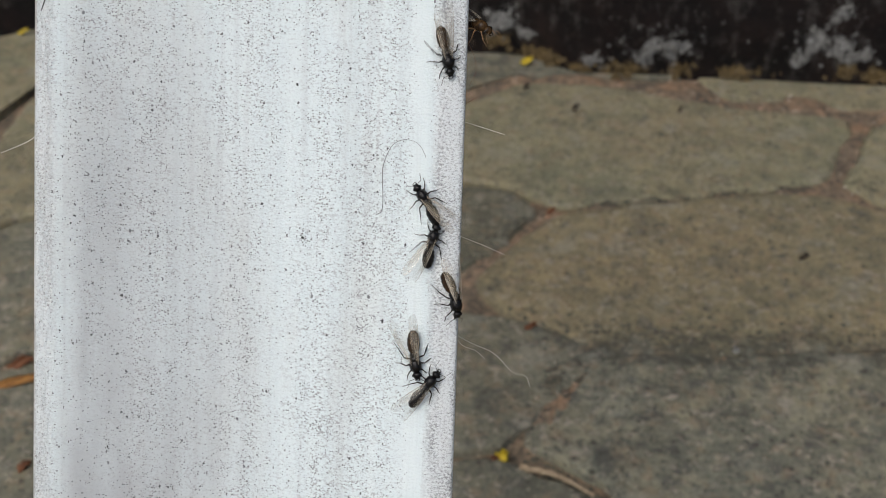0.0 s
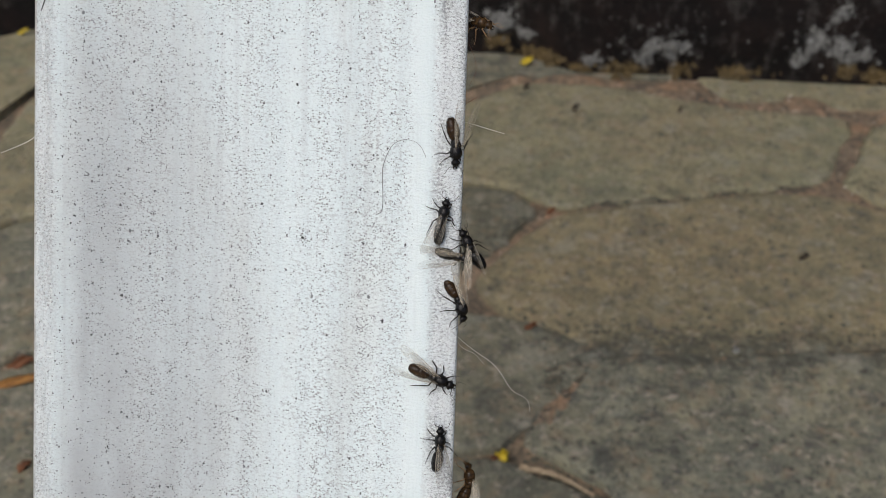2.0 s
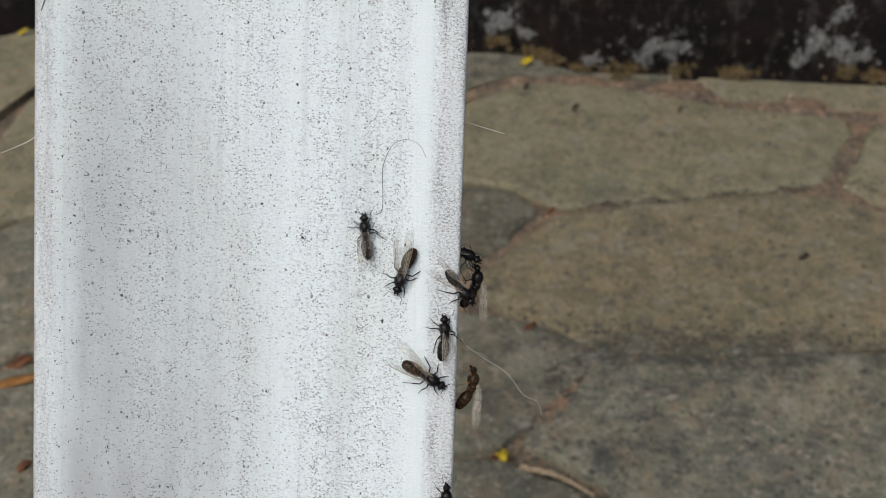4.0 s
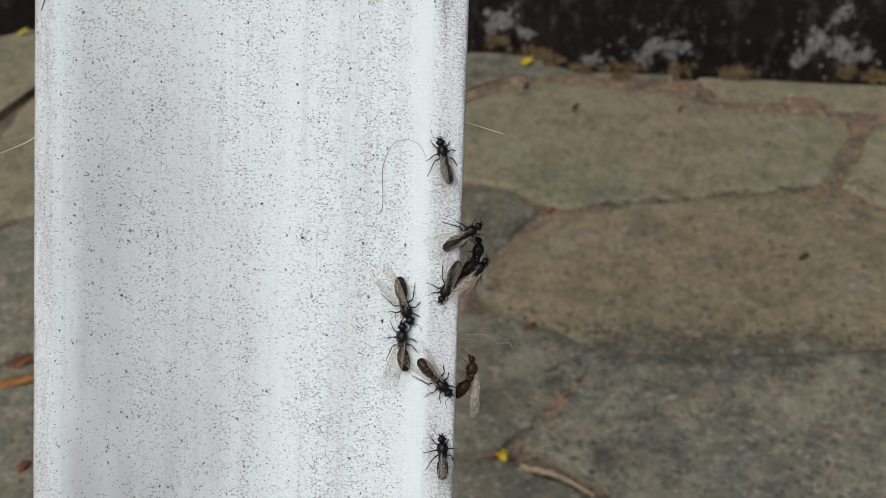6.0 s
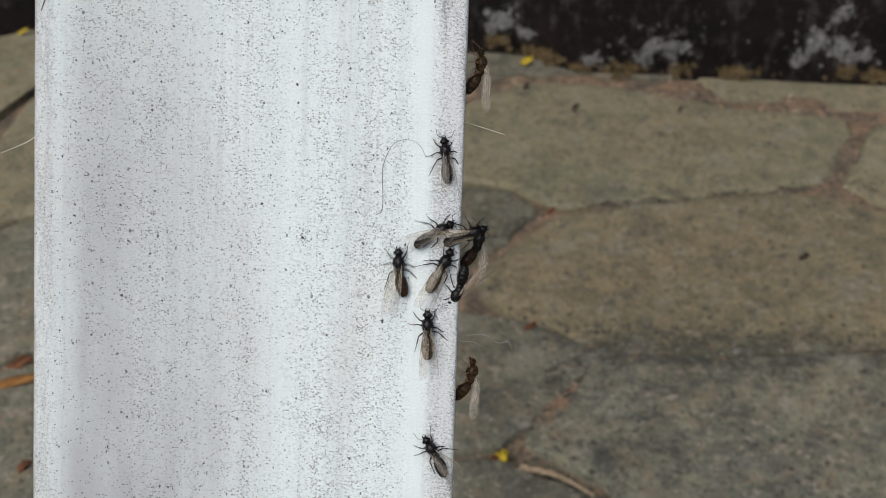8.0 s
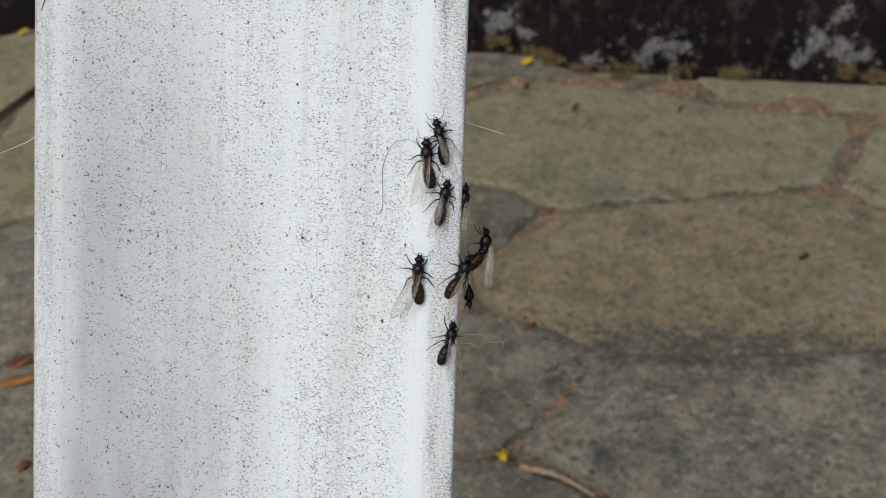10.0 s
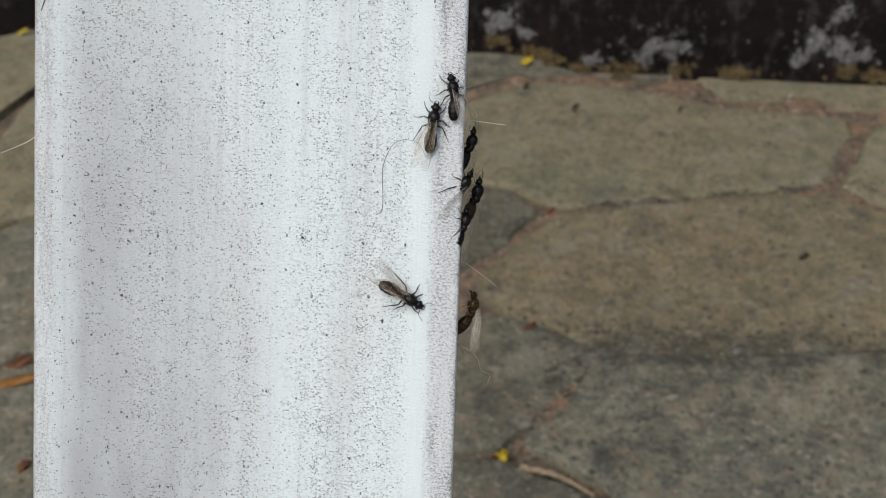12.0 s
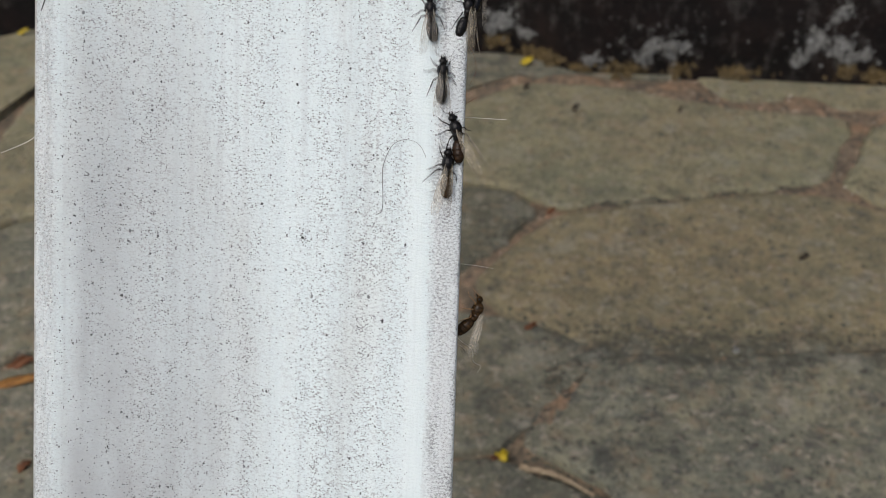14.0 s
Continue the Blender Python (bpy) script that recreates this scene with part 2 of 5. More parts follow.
def tar_mat():
    """Bitumen paint, flaked off to limewash and ochre render in ragged patches near the foot."""
    m, t, bsdf = material("old_bitumen_paint", 0.8, 0.0, 0.2)
    vec = coords(t)
    a = noise_tex(t, vec, 30.0, 6.0, 0.65)
    b = noise_tex(t, vec, 240.0, 4.0, 0.7)
    col = ramp(t, a, [(0.35, (0.006, 0.005, 0.005)), (0.6, (0.014, 0.009, 0.008)), (0.8, (0.035, 0.023, 0.018))])
    col = mix(t, ramp(t, b, [(0.62, (0, 0, 0)), (0.78, (0.6, 0.6, 0.6))]), col, (0.10, 0.085, 0.07))
    smear = noise_tex(t, coords(t, (1.0, 1.0, 0.6), (0.4, 0.0, 0.1)), 60.0, 7.0, 0.75)
    col = mix(t, ramp(t, smear, [(0.52, (0, 0, 0)), (0.68, (0.8, 0.8, 0.8))]), col, (0.085, 0.078, 0.070))
    sep = put(t, "ShaderNodeSeparateXYZ", {"Vector": vec})
    torn = noise_tex(t, coords(t, (1.0, 1.0, 0.7)), 110.0, 6.0, 0.75)
    ripped = math_node(t, "MULTIPLY_ADD", torn, 1.7, -0.35)

    def patches(spots):
        best = None
        for x, z, rx, rz in spots:
            dx = math_node(t, "MULTIPLY_ADD", sep.outputs[0], 1 / rx, -x / rx)
            dz = math_node(t, "MULTIPLY_ADD", sep.outputs[2], 1 / rz, -z / rz)
            d = math_node(t, "ADD", math_node(t, "MULTIPLY", dx, dx), math_node(t, "MULTIPLY", dz, dz))
            near = math_node(t, "DIVIDE", 1.0, math_node(t, "ADD", d, 1.0))
            best = near if best is None else math_node(t, "MAXIMUM", best, near)
        return math_node(t, "ADD", math_node(t, "MULTIPLY", best, 0.55), ripped)

    tint = noise_tex(t, vec, 330.0, 4.0, 0.7)
    ochre = ramp(t, tint, [(0.35, (0.07, 0.05, 0.022)), (0.65, (0.26, 0.18, 0.08))])
    lime = ramp(t, tint, [(0.36, (0.09, 0.088, 0.082)), (0.62, (0.40, 0.395, 0.375))])
    col = mix(t, ramp(t, patches(OCHRE_PATCHES), [(0.76, (0, 0, 0)), (0.87, (0.9, 0.9, 0.9))]), col, ochre)
    col = mix(t, ramp(t, patches(LIME_PATCHES), [(0.755, (0, 0, 0)), (0.92, (0.95, 0.95, 0.95))]), col, lime)
    t.links.new(col, bsdf.inputs["Base Color"])
    bump(t, bsdf, math_node(t, "ADD", a, b), 0.6, 0.003)
    return m


def mottled(name, dark, light, scale, rough=0.7, spec=0.4, bump_size=0.0003):
    m, t, bsdf = material(name, rough, 0.0, spec)
    vec = coords(t)
    a = noise_tex(t, vec, scale, 5.0, 0.65)
    t.links.new(ramp(t, a, [(0.32, dark), (0.7, light)]), bsdf.inputs["Base Color"])
    bump(t, bsdf, noise_tex(t, vec, scale * 5, 3.0), 0.4, bump_size)
    return m


def banded(name, dark, light, ring):
    """Chitin whose plates darken to their hind rims."""
    m, t, bsdf = material(name, 0.26, 0.0, 0.18)
    vec = coords(t)
    a = noise_tex(t, vec, 1700.0, 5.0, 0.65)
    col = ramp(t, a, [(0.32, dark), (0.68, light)])
    along = put(t, "ShaderNodeSeparateXYZ", {"Vector": vec}).outputs[1]
    plate = math_node(t, "FRACT", math_node(t, "MULTIPLY_ADD", along, -1467.0, math_node(t, "MULTIPLY_ADD", a, 0.3, 3.85)))
    col = mix(t, ramp(t, plate, [(0.0, (0.7, 0.7, 0.7)), (0.12, (0, 0, 0)), (0.70, (0, 0, 0)), (1.0, (0.7, 0.7, 0.7))]), col, ring)
    t.links.new(col, bsdf.inputs["Base Color"])
    bump(t, bsdf, noise_tex(t, vec, 7000.0, 3.0), 0.5, 0.00006)
    return m


def wing_mat(name, dark, light, thin, thick):
    """A film with lengthwise streaks; thin and thick: how much it covers."""
    m, t, bsdf = material(name, 0.26, 0.0, 0.6)
    a = noise_tex(t, coords(t), 700.0, 3.0)
    streaks = noise_tex(t, coords(t, (1.0, 0.12, 1.0)), 1500.0, 3.0, 0.6)
    t.links.new(ramp(t, streaks, [(0.36, dark), (0.64, light)]), bsdf.inputs["Base Color"])
    cover = math_node(t, "MULTIPLY_ADD", ramp(t, math_node(t, "MULTIPLY_ADD", a, 0.35, streaks), [(0.60, (0, 0, 0)), (0.82, (1, 1, 1))]), thick - thin, thin, clamp=True)
    t.links.new(cover, bsdf.inputs["Alpha"])
    bump(t, bsdf, math_node(t, "ADD", a, streaks), 0.35, 0.00006)
    return m


PAINT = white_paint()
OLIVE_STONE = stone_mat("olive_sandstone", (0.232, 0.222, 0.139), (0.262, 0.218, 0.131), (0.200, 0.202, 0.129), 0.1, 0.75)
WARM_STONE = stone_mat("warm_sandstone", (0.228, 0.200, 0.118), (0.262, 0.206, 0.118), (0.19, 0.180, 0.115), 0.35, 0.85)
GREY_STONE = stone_mat("grey_sandstone", (0.208, 0.213, 0.166), (0.222, 0.200, 0.129), (0.172, 0.178, 0.138), 1.0, 1.32)
# Own greys, with the rail's shade on slabs 2, 3 and 5 toned in
DARK_STONE = stone_mat("dark_grey_sandstone", (0.122, 0.122, 0.090), (0.136, 0.123, 0.083), (0.104, 0.108, 0.078), 0.6, 0.7)
SLATE_SHADED_STONE = stone_mat("slate_shaded_sandstone", (0.168, 0.170, 0.131), (0.180, 0.164, 0.109), (0.140, 0.146, 0.112), 0.8, 1.1)
STONES = (OLIVE_STONE, WARM_STONE, GREY_STONE, DARK_STONE, SLATE_SHADED_STONE)
SAND = sand_mat()
TAR = tar_mat()
def grit_mat():
    m, t, bsdf = material("mixed_sand_grains", 0.9, 0.0, 0.2)
    geo = t.nodes.new("ShaderNodeNewGeometry")
    t.links.new(ramp(t, geo.outputs["Random Per Island"], [(0.0, (0.08, 0.07, 0.06)), (0.4, (0.30, 0.17, 0.10)), (0.75, (0.42, 0.27, 0.18)), (1.0, (0.5, 0.45, 0.38))]), bsdf.inputs["Base Color"])
    return m


GRIT = grit_mat()


def moss_mat():
    m, t, bsdf = material("dark_moss", 0.95, 0.0, 0.1)
    geo = t.nodes.new("ShaderNodeNewGeometry")
    t.links.new(ramp(t, geo.outputs["Random Per Island"], [(0.0, (0.06, 0.06, 0.048)), (0.5, (0.095, 0.093, 0.072)), (0.8, (0.13, 0.12, 0.09)), (1.0, (0.2, 0.155, 0.10))]), bsdf.inputs["Base Color"])
    return m


MOSS = moss_mat()
LIME = mottled("grey_white_limewash", (0.07, 0.068, 0.062), (0.34, 0.335, 0.315), 260.0, 0.9, 0.2, 0.001)
OCHRE = mottled("ochre_render", (0.05, 0.04, 0.022), (0.24, 0.17, 0.085), 220.0, 0.9, 0.2, 0.001)
BLACK = mottled("black_chitin", (0.003, 0.003, 0.003), (0.010, 0.008, 0.007), 2600.0, 0.18, 0.26, 0.00010)
BROWN = banded("brown_chitin", (0.010, 0.006, 0.004), (0.046, 0.024, 0.010), (0.012, 0.007, 0.005))
TAN = banded("tan_chitin", (0.011, 0.007, 0.004), (0.080, 0.044, 0.017), (0.011, 0.007, 0.004))
AMBER = mottled("amber_leg", (0.11, 0.058, 0.022), (0.38, 0.22, 0.095), 2500.0, 0.4, 0.5, 0.00003)
LEG = mottled("dark_brown_leg", (0.005, 0.004, 0.003), (0.022, 0.013, 0.008), 2500.0, 0.35, 0.2, 0.00003)
EYE_MAT = mottled("compound_eye", (0.004, 0.004, 0.004), (0.012, 0.01, 0.01), 6000.0, 0.2, 0.6, 0.00002)
WING = wing_mat("smoky_wing_membrane", (0.07, 0.056, 0.042), (0.50, 0.45, 0.38), 0.05, 0.19)
CLEAR_WING = wing_mat("clear_wing_membrane", (0.20, 0.14, 0.07), (0.64, 0.56, 0.43), 0.05, 0.25)
# Film coloured pale to carry the sky's sheen on wings at the edge
SKYLIT_WING = wing_mat("skylit_wing_membrane", (0.44, 0.37, 0.27), (0.74, 0.67, 0.55), 0.14, 0.36)
VEIN = mottled("wing_vein", (0.17, 0.135, 0.09), (0.46, 0.41, 0.33), 1200.0, 0.5, 0.4, 0.00002)
HAIR = mottled("dark_hair", (0.03, 0.026, 0.022), (0.07, 0.06, 0.05), 2000.0, 0.4, 0.5, 0.00002)
STRAW = mottled("pale_straw", (0.20, 0.14, 0.08), (0.48, 0.37, 0.24), 500.0, 0.6, 0.4, 0.0002)
SILK = mottled("pale_silk", (0.50, 0.46, 0.40), (0.75, 0.71, 0.64), 500.0, 0.5, 0.4, 0.0001)
YELLOW = mottled("yellow_leaf", (0.38, 0.26, 0.01), (0.62, 0.46, 0.03), 300.0, 0.6, 0.4, 0.0003)
RUST = mottled("russet_leaf", (0.06, 0.022, 0.009), (0.20, 0.075, 0.028), 300.0, 0.7, 0.4, 0.0003)
DRY_LEAF = mottled("orange_brown_leaf", (0.14, 0.055, 0.012), (0.34, 0.16, 0.035), 300.0, 0.7, 0.4, 0.0003)
BARK = mottled("dark_bark", (0.02, 0.016, 0.012), (0.09, 0.07, 0.05), 900.0, 0.9, 0.2, 0.0003)
SOOT = mottled("black_dirt", (0.02, 0.02, 0.02), (0.09, 0.088, 0.085), 1500.0, 0.9, 0.2, 0.0002)


# ---- mesh helpers ----
def mesh_of(bm, name, mat, smooth=True):
    me = bpy.data.meshes.new(name)
    bm.normal_update()
    bm.to_mesh(me)
    bm.free()
    me.materials.append(mat)
    if smooth:
        me.polygons.foreach_set("use_smooth", [True] * len(me.polygons))
    return me


def part(name, bm, mat, parent=None, label="", smooth=True):
    ob = new(name, mesh_of(bm, name, mat, smooth))
    ob.parent = parent
    if label:
        ob["label"] = label
    return ob


def ball(bm, centre, size, squash=0.0, seg=16, rings=10):
    """An egg: half-sizes along x, y, z; squash > 0 makes its back end blunter."""
    res = bmesh.ops.create_uvsphere(bm, u_segments=seg, v_segments=rings, radius=1.0)
    for v in res["verts"]:
        k = 1.0 - squash * v.co.y
        v.co = Vector((v.co.x * size[0] * k, v.co.y * size[1], v.co.z * size[2] * k)) + Vector(centre)
    return res["verts"]


def tube(bm, points, radii, seg=7):
    """A round limb through the points, with a radius at each; closed at both ends."""
    pts = [Vector(p) for p in points]
    rings = []
    side = Vector((0.31, 0.17, 0.93))
    for i, p in enumerate(pts):
        d = (pts[min(i + 1, len(pts) - 1)] - pts[max(i - 1, 0)]).normalized()
        a = d.cross(side).normalized()
        b = d.cross(a).normalized()
        rings.append([bm.verts.new(p + (a * math.cos(q) + b * math.sin(q)) * radii[i]) for q in [math.tau * k / seg for k in range(seg)]])
    for r0, r1 in zip(rings, rings[1:]):
        for k in range(seg):
            bm.faces.new((r0[k], r0[(k + 1) % seg], r1[(k + 1) % seg], r1[k]))
    bm.faces.new(rings[0][::-1])
    bm.faces.new(rings[-1])


def spline(points, n):
    """A smooth run of n points through the given ones."""
    p = [Vector(q) for q in points]
    p = [p[0] * 2 - p[1]] + p + [p[-1] * 2 - p[-2]]
    out = []
    for k in range(n):
        s = k / (n - 1) * (len(p) - 3)
        i = min(int(s), len(p) - 4)
        u = s - i
        a, b, c, d = p[i:i + 4]
        out.append(0.5 * ((2 * b) + (c - a) * u + (2 * a - 5 * b + 4 * c - d) * u * u + (3 * b - a - 3 * c + d) * u ** 3))
    return out


def fixed_random(seed):
    return random.Random(seed)


# ---- the large structure: ground, paving, wall ----
def build_ground():
    bm = bmesh.new()
    bmesh.ops.create_grid(bm, x_segments=8, y_segments=8, size=150)
    g = part("ground", bm, SAND, smooth=False)
    g.location.z = -0.008
    return tagged(g, "reddish sandy soil under and around the paving", "ground", kind="structure")


def rounded_outline(corners, seed, wobble, n=64):
    """Cut the corners twice, then space n points evenly along the outline and roughen them."""
    pts = [Vector((x, y, 0)) for x, y in corners]
    for _ in range(2):
        cut = []
        for a, b in zip(pts, pts[1:] + pts[:1]):
            cut += [a.lerp(b, 0.11), a.lerp(b, 0.89)]
        pts = cut
    loop = pts + pts[:1]
    lengths = [0.0]
    for a, b in zip(loop, loop[1:]):
        lengths.append(lengths[-1] + (b - a).length)
    out, j = [], 0
    for k in range(n):
        s = lengths[-1] * k / n
        while lengths[j + 1] < s:
            j += 1
        out.append(loop[j].lerp(loop[j + 1], (s - lengths[j]) / max(1e-9, lengths[j + 1] - lengths[j])))
    mid = sum(out, Vector()) / n
    return [p + (p - mid).normalized() * (0.0014 + wobble * (noise.noise(p * 60 + Vector((seed, 0, 0))) + 0.7 * noise.noise(p * 150 + Vector((0, seed, 0))))) for p in out], mid


def stone_mesh(corners, seed, top=0.004, edge=0.0032, n=96, wobble=0.0042, rings=(1.0, 0.985, 0.965, 0.94, 0.88, 0.74, 0.55, 0.36, 0.18)):
    ring, mid = rounded_outline(corners, seed, wobble, n)
    bm = bmesh.new()
    loops = [[bm.verts.new((p.x, p.y, -0.04)) for p in ring]]
    for k, f in enumerate(rings):
        fall = edge * (1 - min(1.0, (1 - f) / 0.045)) ** 2
        row = []
        for p in ring:
            q = mid + (p - mid) * f
            z = top - fall + 0.0022 * noise.noise(q * 14 + Vector((0, 0, seed))) + 0.0002 * noise.noise(q * 60)
            row.append(bm.verts.new((q.x, q.y, z)))
        loops.append(row)
    for a, b in zip(loops, loops[1:]):
        for k in range(n):
            bm.faces.new((a[k], a[(k + 1) % n], b[(k + 1) % n], b[k]))
    tip = bm.verts.new((mid.x, mid.y, top + 0.0022 * noise.noise(mid * 14 + Vector((0, 0, seed)))))
    for k in range(n):
        bm.faces.new((loops[-1][k], loops[-1][(k + 1) % n], tip))
    return bm


def build_paving():
    paving = tagged(new("pavement"), "crazy paving of weathered sandstone slabs with sandy joints", "pavement", kind="structure")
    slabs = [
        [(0.024, 0.640), (0.052, 0.663), (0.114, 0.658), (0.203, 0.628), (0.286, 0.614), (0.245, 0.538), (0.082, 0.516), (0.064, 0.518), (0.047, 0.534), (0.018, 0.541), (-0.012, 0.552), (-0.010, 0.626)],
        [(0.070, 0.508), (0.234, 0.530), (0.310, 0.490), (0.300, 0.3940), (0.200, 0.3905), (0.155, 0.3875), (0.084, 0.3875), (0.066, 0.401), (0.032, 0.420), (0.018, 0.446), (0.042, 0.476)],
        [(-0.010, 0.543), (0.018, 0.535), (0.043, 0.528), (0.0585, 0.5115), (0.036, 0.4795), (0.013, 0.4525), (-0.058, 0.462), (-0.070, 0.521)],
        [(0.005, 0.418), (0.034, 0.414), (0.068, 0.399), (0.086, 0.387), (0.037, 0.334), (0.028, 0.325), (-0.023, 0.322), (-0.075, 0.360), (-0.041, 0.410)],
        [(0.0882, 0.389), (0.160, 0.3865), (0.200, 0.3870), (0.300, 0.3890), (0.270, 0.250), (0.135, 0.249), (0.0775, 0.302), (0.0395, 0.3268), (0.0422, 0.3345)],
        [(-0.012, 0.316), (0.029, 0.3175), (0.0695, 0.2955), (0.122, 0.242), (0.051, 0.190), (-0.042, 0.210), (-0.059, 0.300)],
        [(0.256, 0.538), (0.296, 0.604), (0.408, 0.634), (0.400, 0.488), (0.327, 0.499), (0.277, 0.518)],
        [(-0.010, 0.712), (0.050, 0.711), (0.100, 0.692), (0.176, 0.683), (0.175, 0.668), (0.114, 0.674), (0.048, 0.676), (0.018, 0.652), (-0.010, 0.645)],
        [(0.182, 0.682), (0.330, 0.663), (0.430, 0.647), (0.424, 0.640), (0.300, 0.630), (0.205, 0.645)],
        [(-0.375, 0.700), (-0.330, 0.744), (-0.190, 0.724), (-0.153, 0.685), (-0.294, 0.672), (-0.3135, 0.612), (-0.36, 0.595)],
        [(-0.301, 0.590), (-0.288, 0.656), (-0.151, 0.670), (-0.124, 0.562), (-0.250, 0.510), (-0.288, 0.490)],
        [(-0.300, 0.480), (-0.248, 0.502), (-0.126, 0.550), (-0.082, 0.520), (-0.072, 0.450), (-0.217, 0.390), (-0.260, 0.378)],
        [(-0.275, 0.362), (-0.214, 0.380), (-0.085, 0.432), (-0.052, 0.412), (-0.088, 0.352), (-0.175, 0.272), (-0.251, 0.272)],
        [(-0.115, 0.700), (-0.010, 0.690), (-0.020, 0.560), (-0.080, 0.535), (-0.113, 0.565), (-0.140, 0.665)],
    ]
    # slabs 3 and 5, beside the rail, are coloured darker for its shade
    for i, c in enumerate(slabs):
        part("paving_stone", stone_mesh(c, i * 3.7 + 1.0, top=0.003 if i == 7 else 0.0005 if i == 8 else 0.004, edge=0.0018 if i in (1, 3, 4) else 0.0032, wobble=0.0022 if i in (1, 3, 4) else 0.0042), STONES[(0, 1, 3, 4, 2, 4, 0, 4, 0, 0, 0, 4, 4, 1)[i]], paving)
    # the same paving runs on where the picture does not show it
    rng = fixed_random(5)
    for row in range(-6, 6):
        y0 = 0.19 - 0.15 * (row + 6) if row >= -6 else 0
        for k in range(-6, 7):
            x0 = k * 0.21 + (0.1 if row % 2 else 0)
            inner = abs(x0) < 0.16 and y0 > 0.12
            if inner:
                continue
            c = [(x0 + dx * 0.098 + rng.uniform(-.008, .008), y0 - 0.075 + dy * 0.068 + rng.uniform(-.008, .008)) for dx, dy in ((-1, -0.6), (-0.5, -1), (0.6, -1), (1, -0.4), (0.9, 0.7), (0.1, 1), (-0.9, 0.8))]
            part("paving_stone", stone_mesh(c, row * 13.0 + k, n=20, rings=(1.0, 0.93, 0.8, 0.4)), STONES[(row + k) % 3], paving)
    for side in (-1, 1):
        for row in range(4):
            for k in range(4):
                x0, y0 = side * (0.50 + 0.21 * k), 0.58 - 0.135 * row - side * 0.09 * k * 0.3 - 0.02
                if side > 0:
                    y0 -= 0.03
                c = [(x0 + dx * 0.098 + rng.uniform(-.008, .008), y0 + dy * 0.062 + rng.uniform(-.008, .008)) for dx, dy in ((-1, -0.6), (-0.5, -1), (0.6, -1), (1, -0.4), (0.9, 0.7), (0.1, 1), (-0.9, 0.8))]
                part("paving_stone", stone_mesh(c, row * 7.0 + k + side, n=20, rings=(1.0, 0.93, 0.8, 0.4)), STONES[(row + k) % 3], paving)
    return paving


WALL = pose(0, 0.681, 0, 0, 0, -3.1)


def wall_set_back(x):
    """The render stands proud on the one half of the wall's foot and has come off on the other."""
    k = min(1.0, max(0.0, (0.105 - x) / 0.06))
    far = min(1.0, max(0.0, (-0.15 - x) / 0.10))
    return 0.025 * k * k * (3 - 2 * k) + 0.022 * far


def chip(rx, rz, thick, seed, n=26):
    """A ragged flake lying in the xz plane, its face towards -y."""
    bm = bmesh.new()
    front, back = [], []
    for k in range(n):
        a = math.tau * k / n
        d = Vector((math.cos(a), math.sin(a), seed))
        r = 1 + 0.5 * noise.noise(d * 1.7) + 0.45 * noise.noise(d * 4.5) + 0.3 * noise.noise(d * 9.0)
        x, z = rx * r * math.cos(a), rz * r * math.sin(a)
        front.append(bm.verts.new((x * 0.93, -thick, z * 0.93)))
        back.append(bm.verts.new((x, 0.001, z)))
    bm.faces.new(front)
    for k in range(n):
        bm.faces.new((back[k], back[(k + 1) % n], front[(k + 1) % n], front[k]))
    bmesh.ops.recalc_face_normals(bm, faces=bm.faces)
    return bm


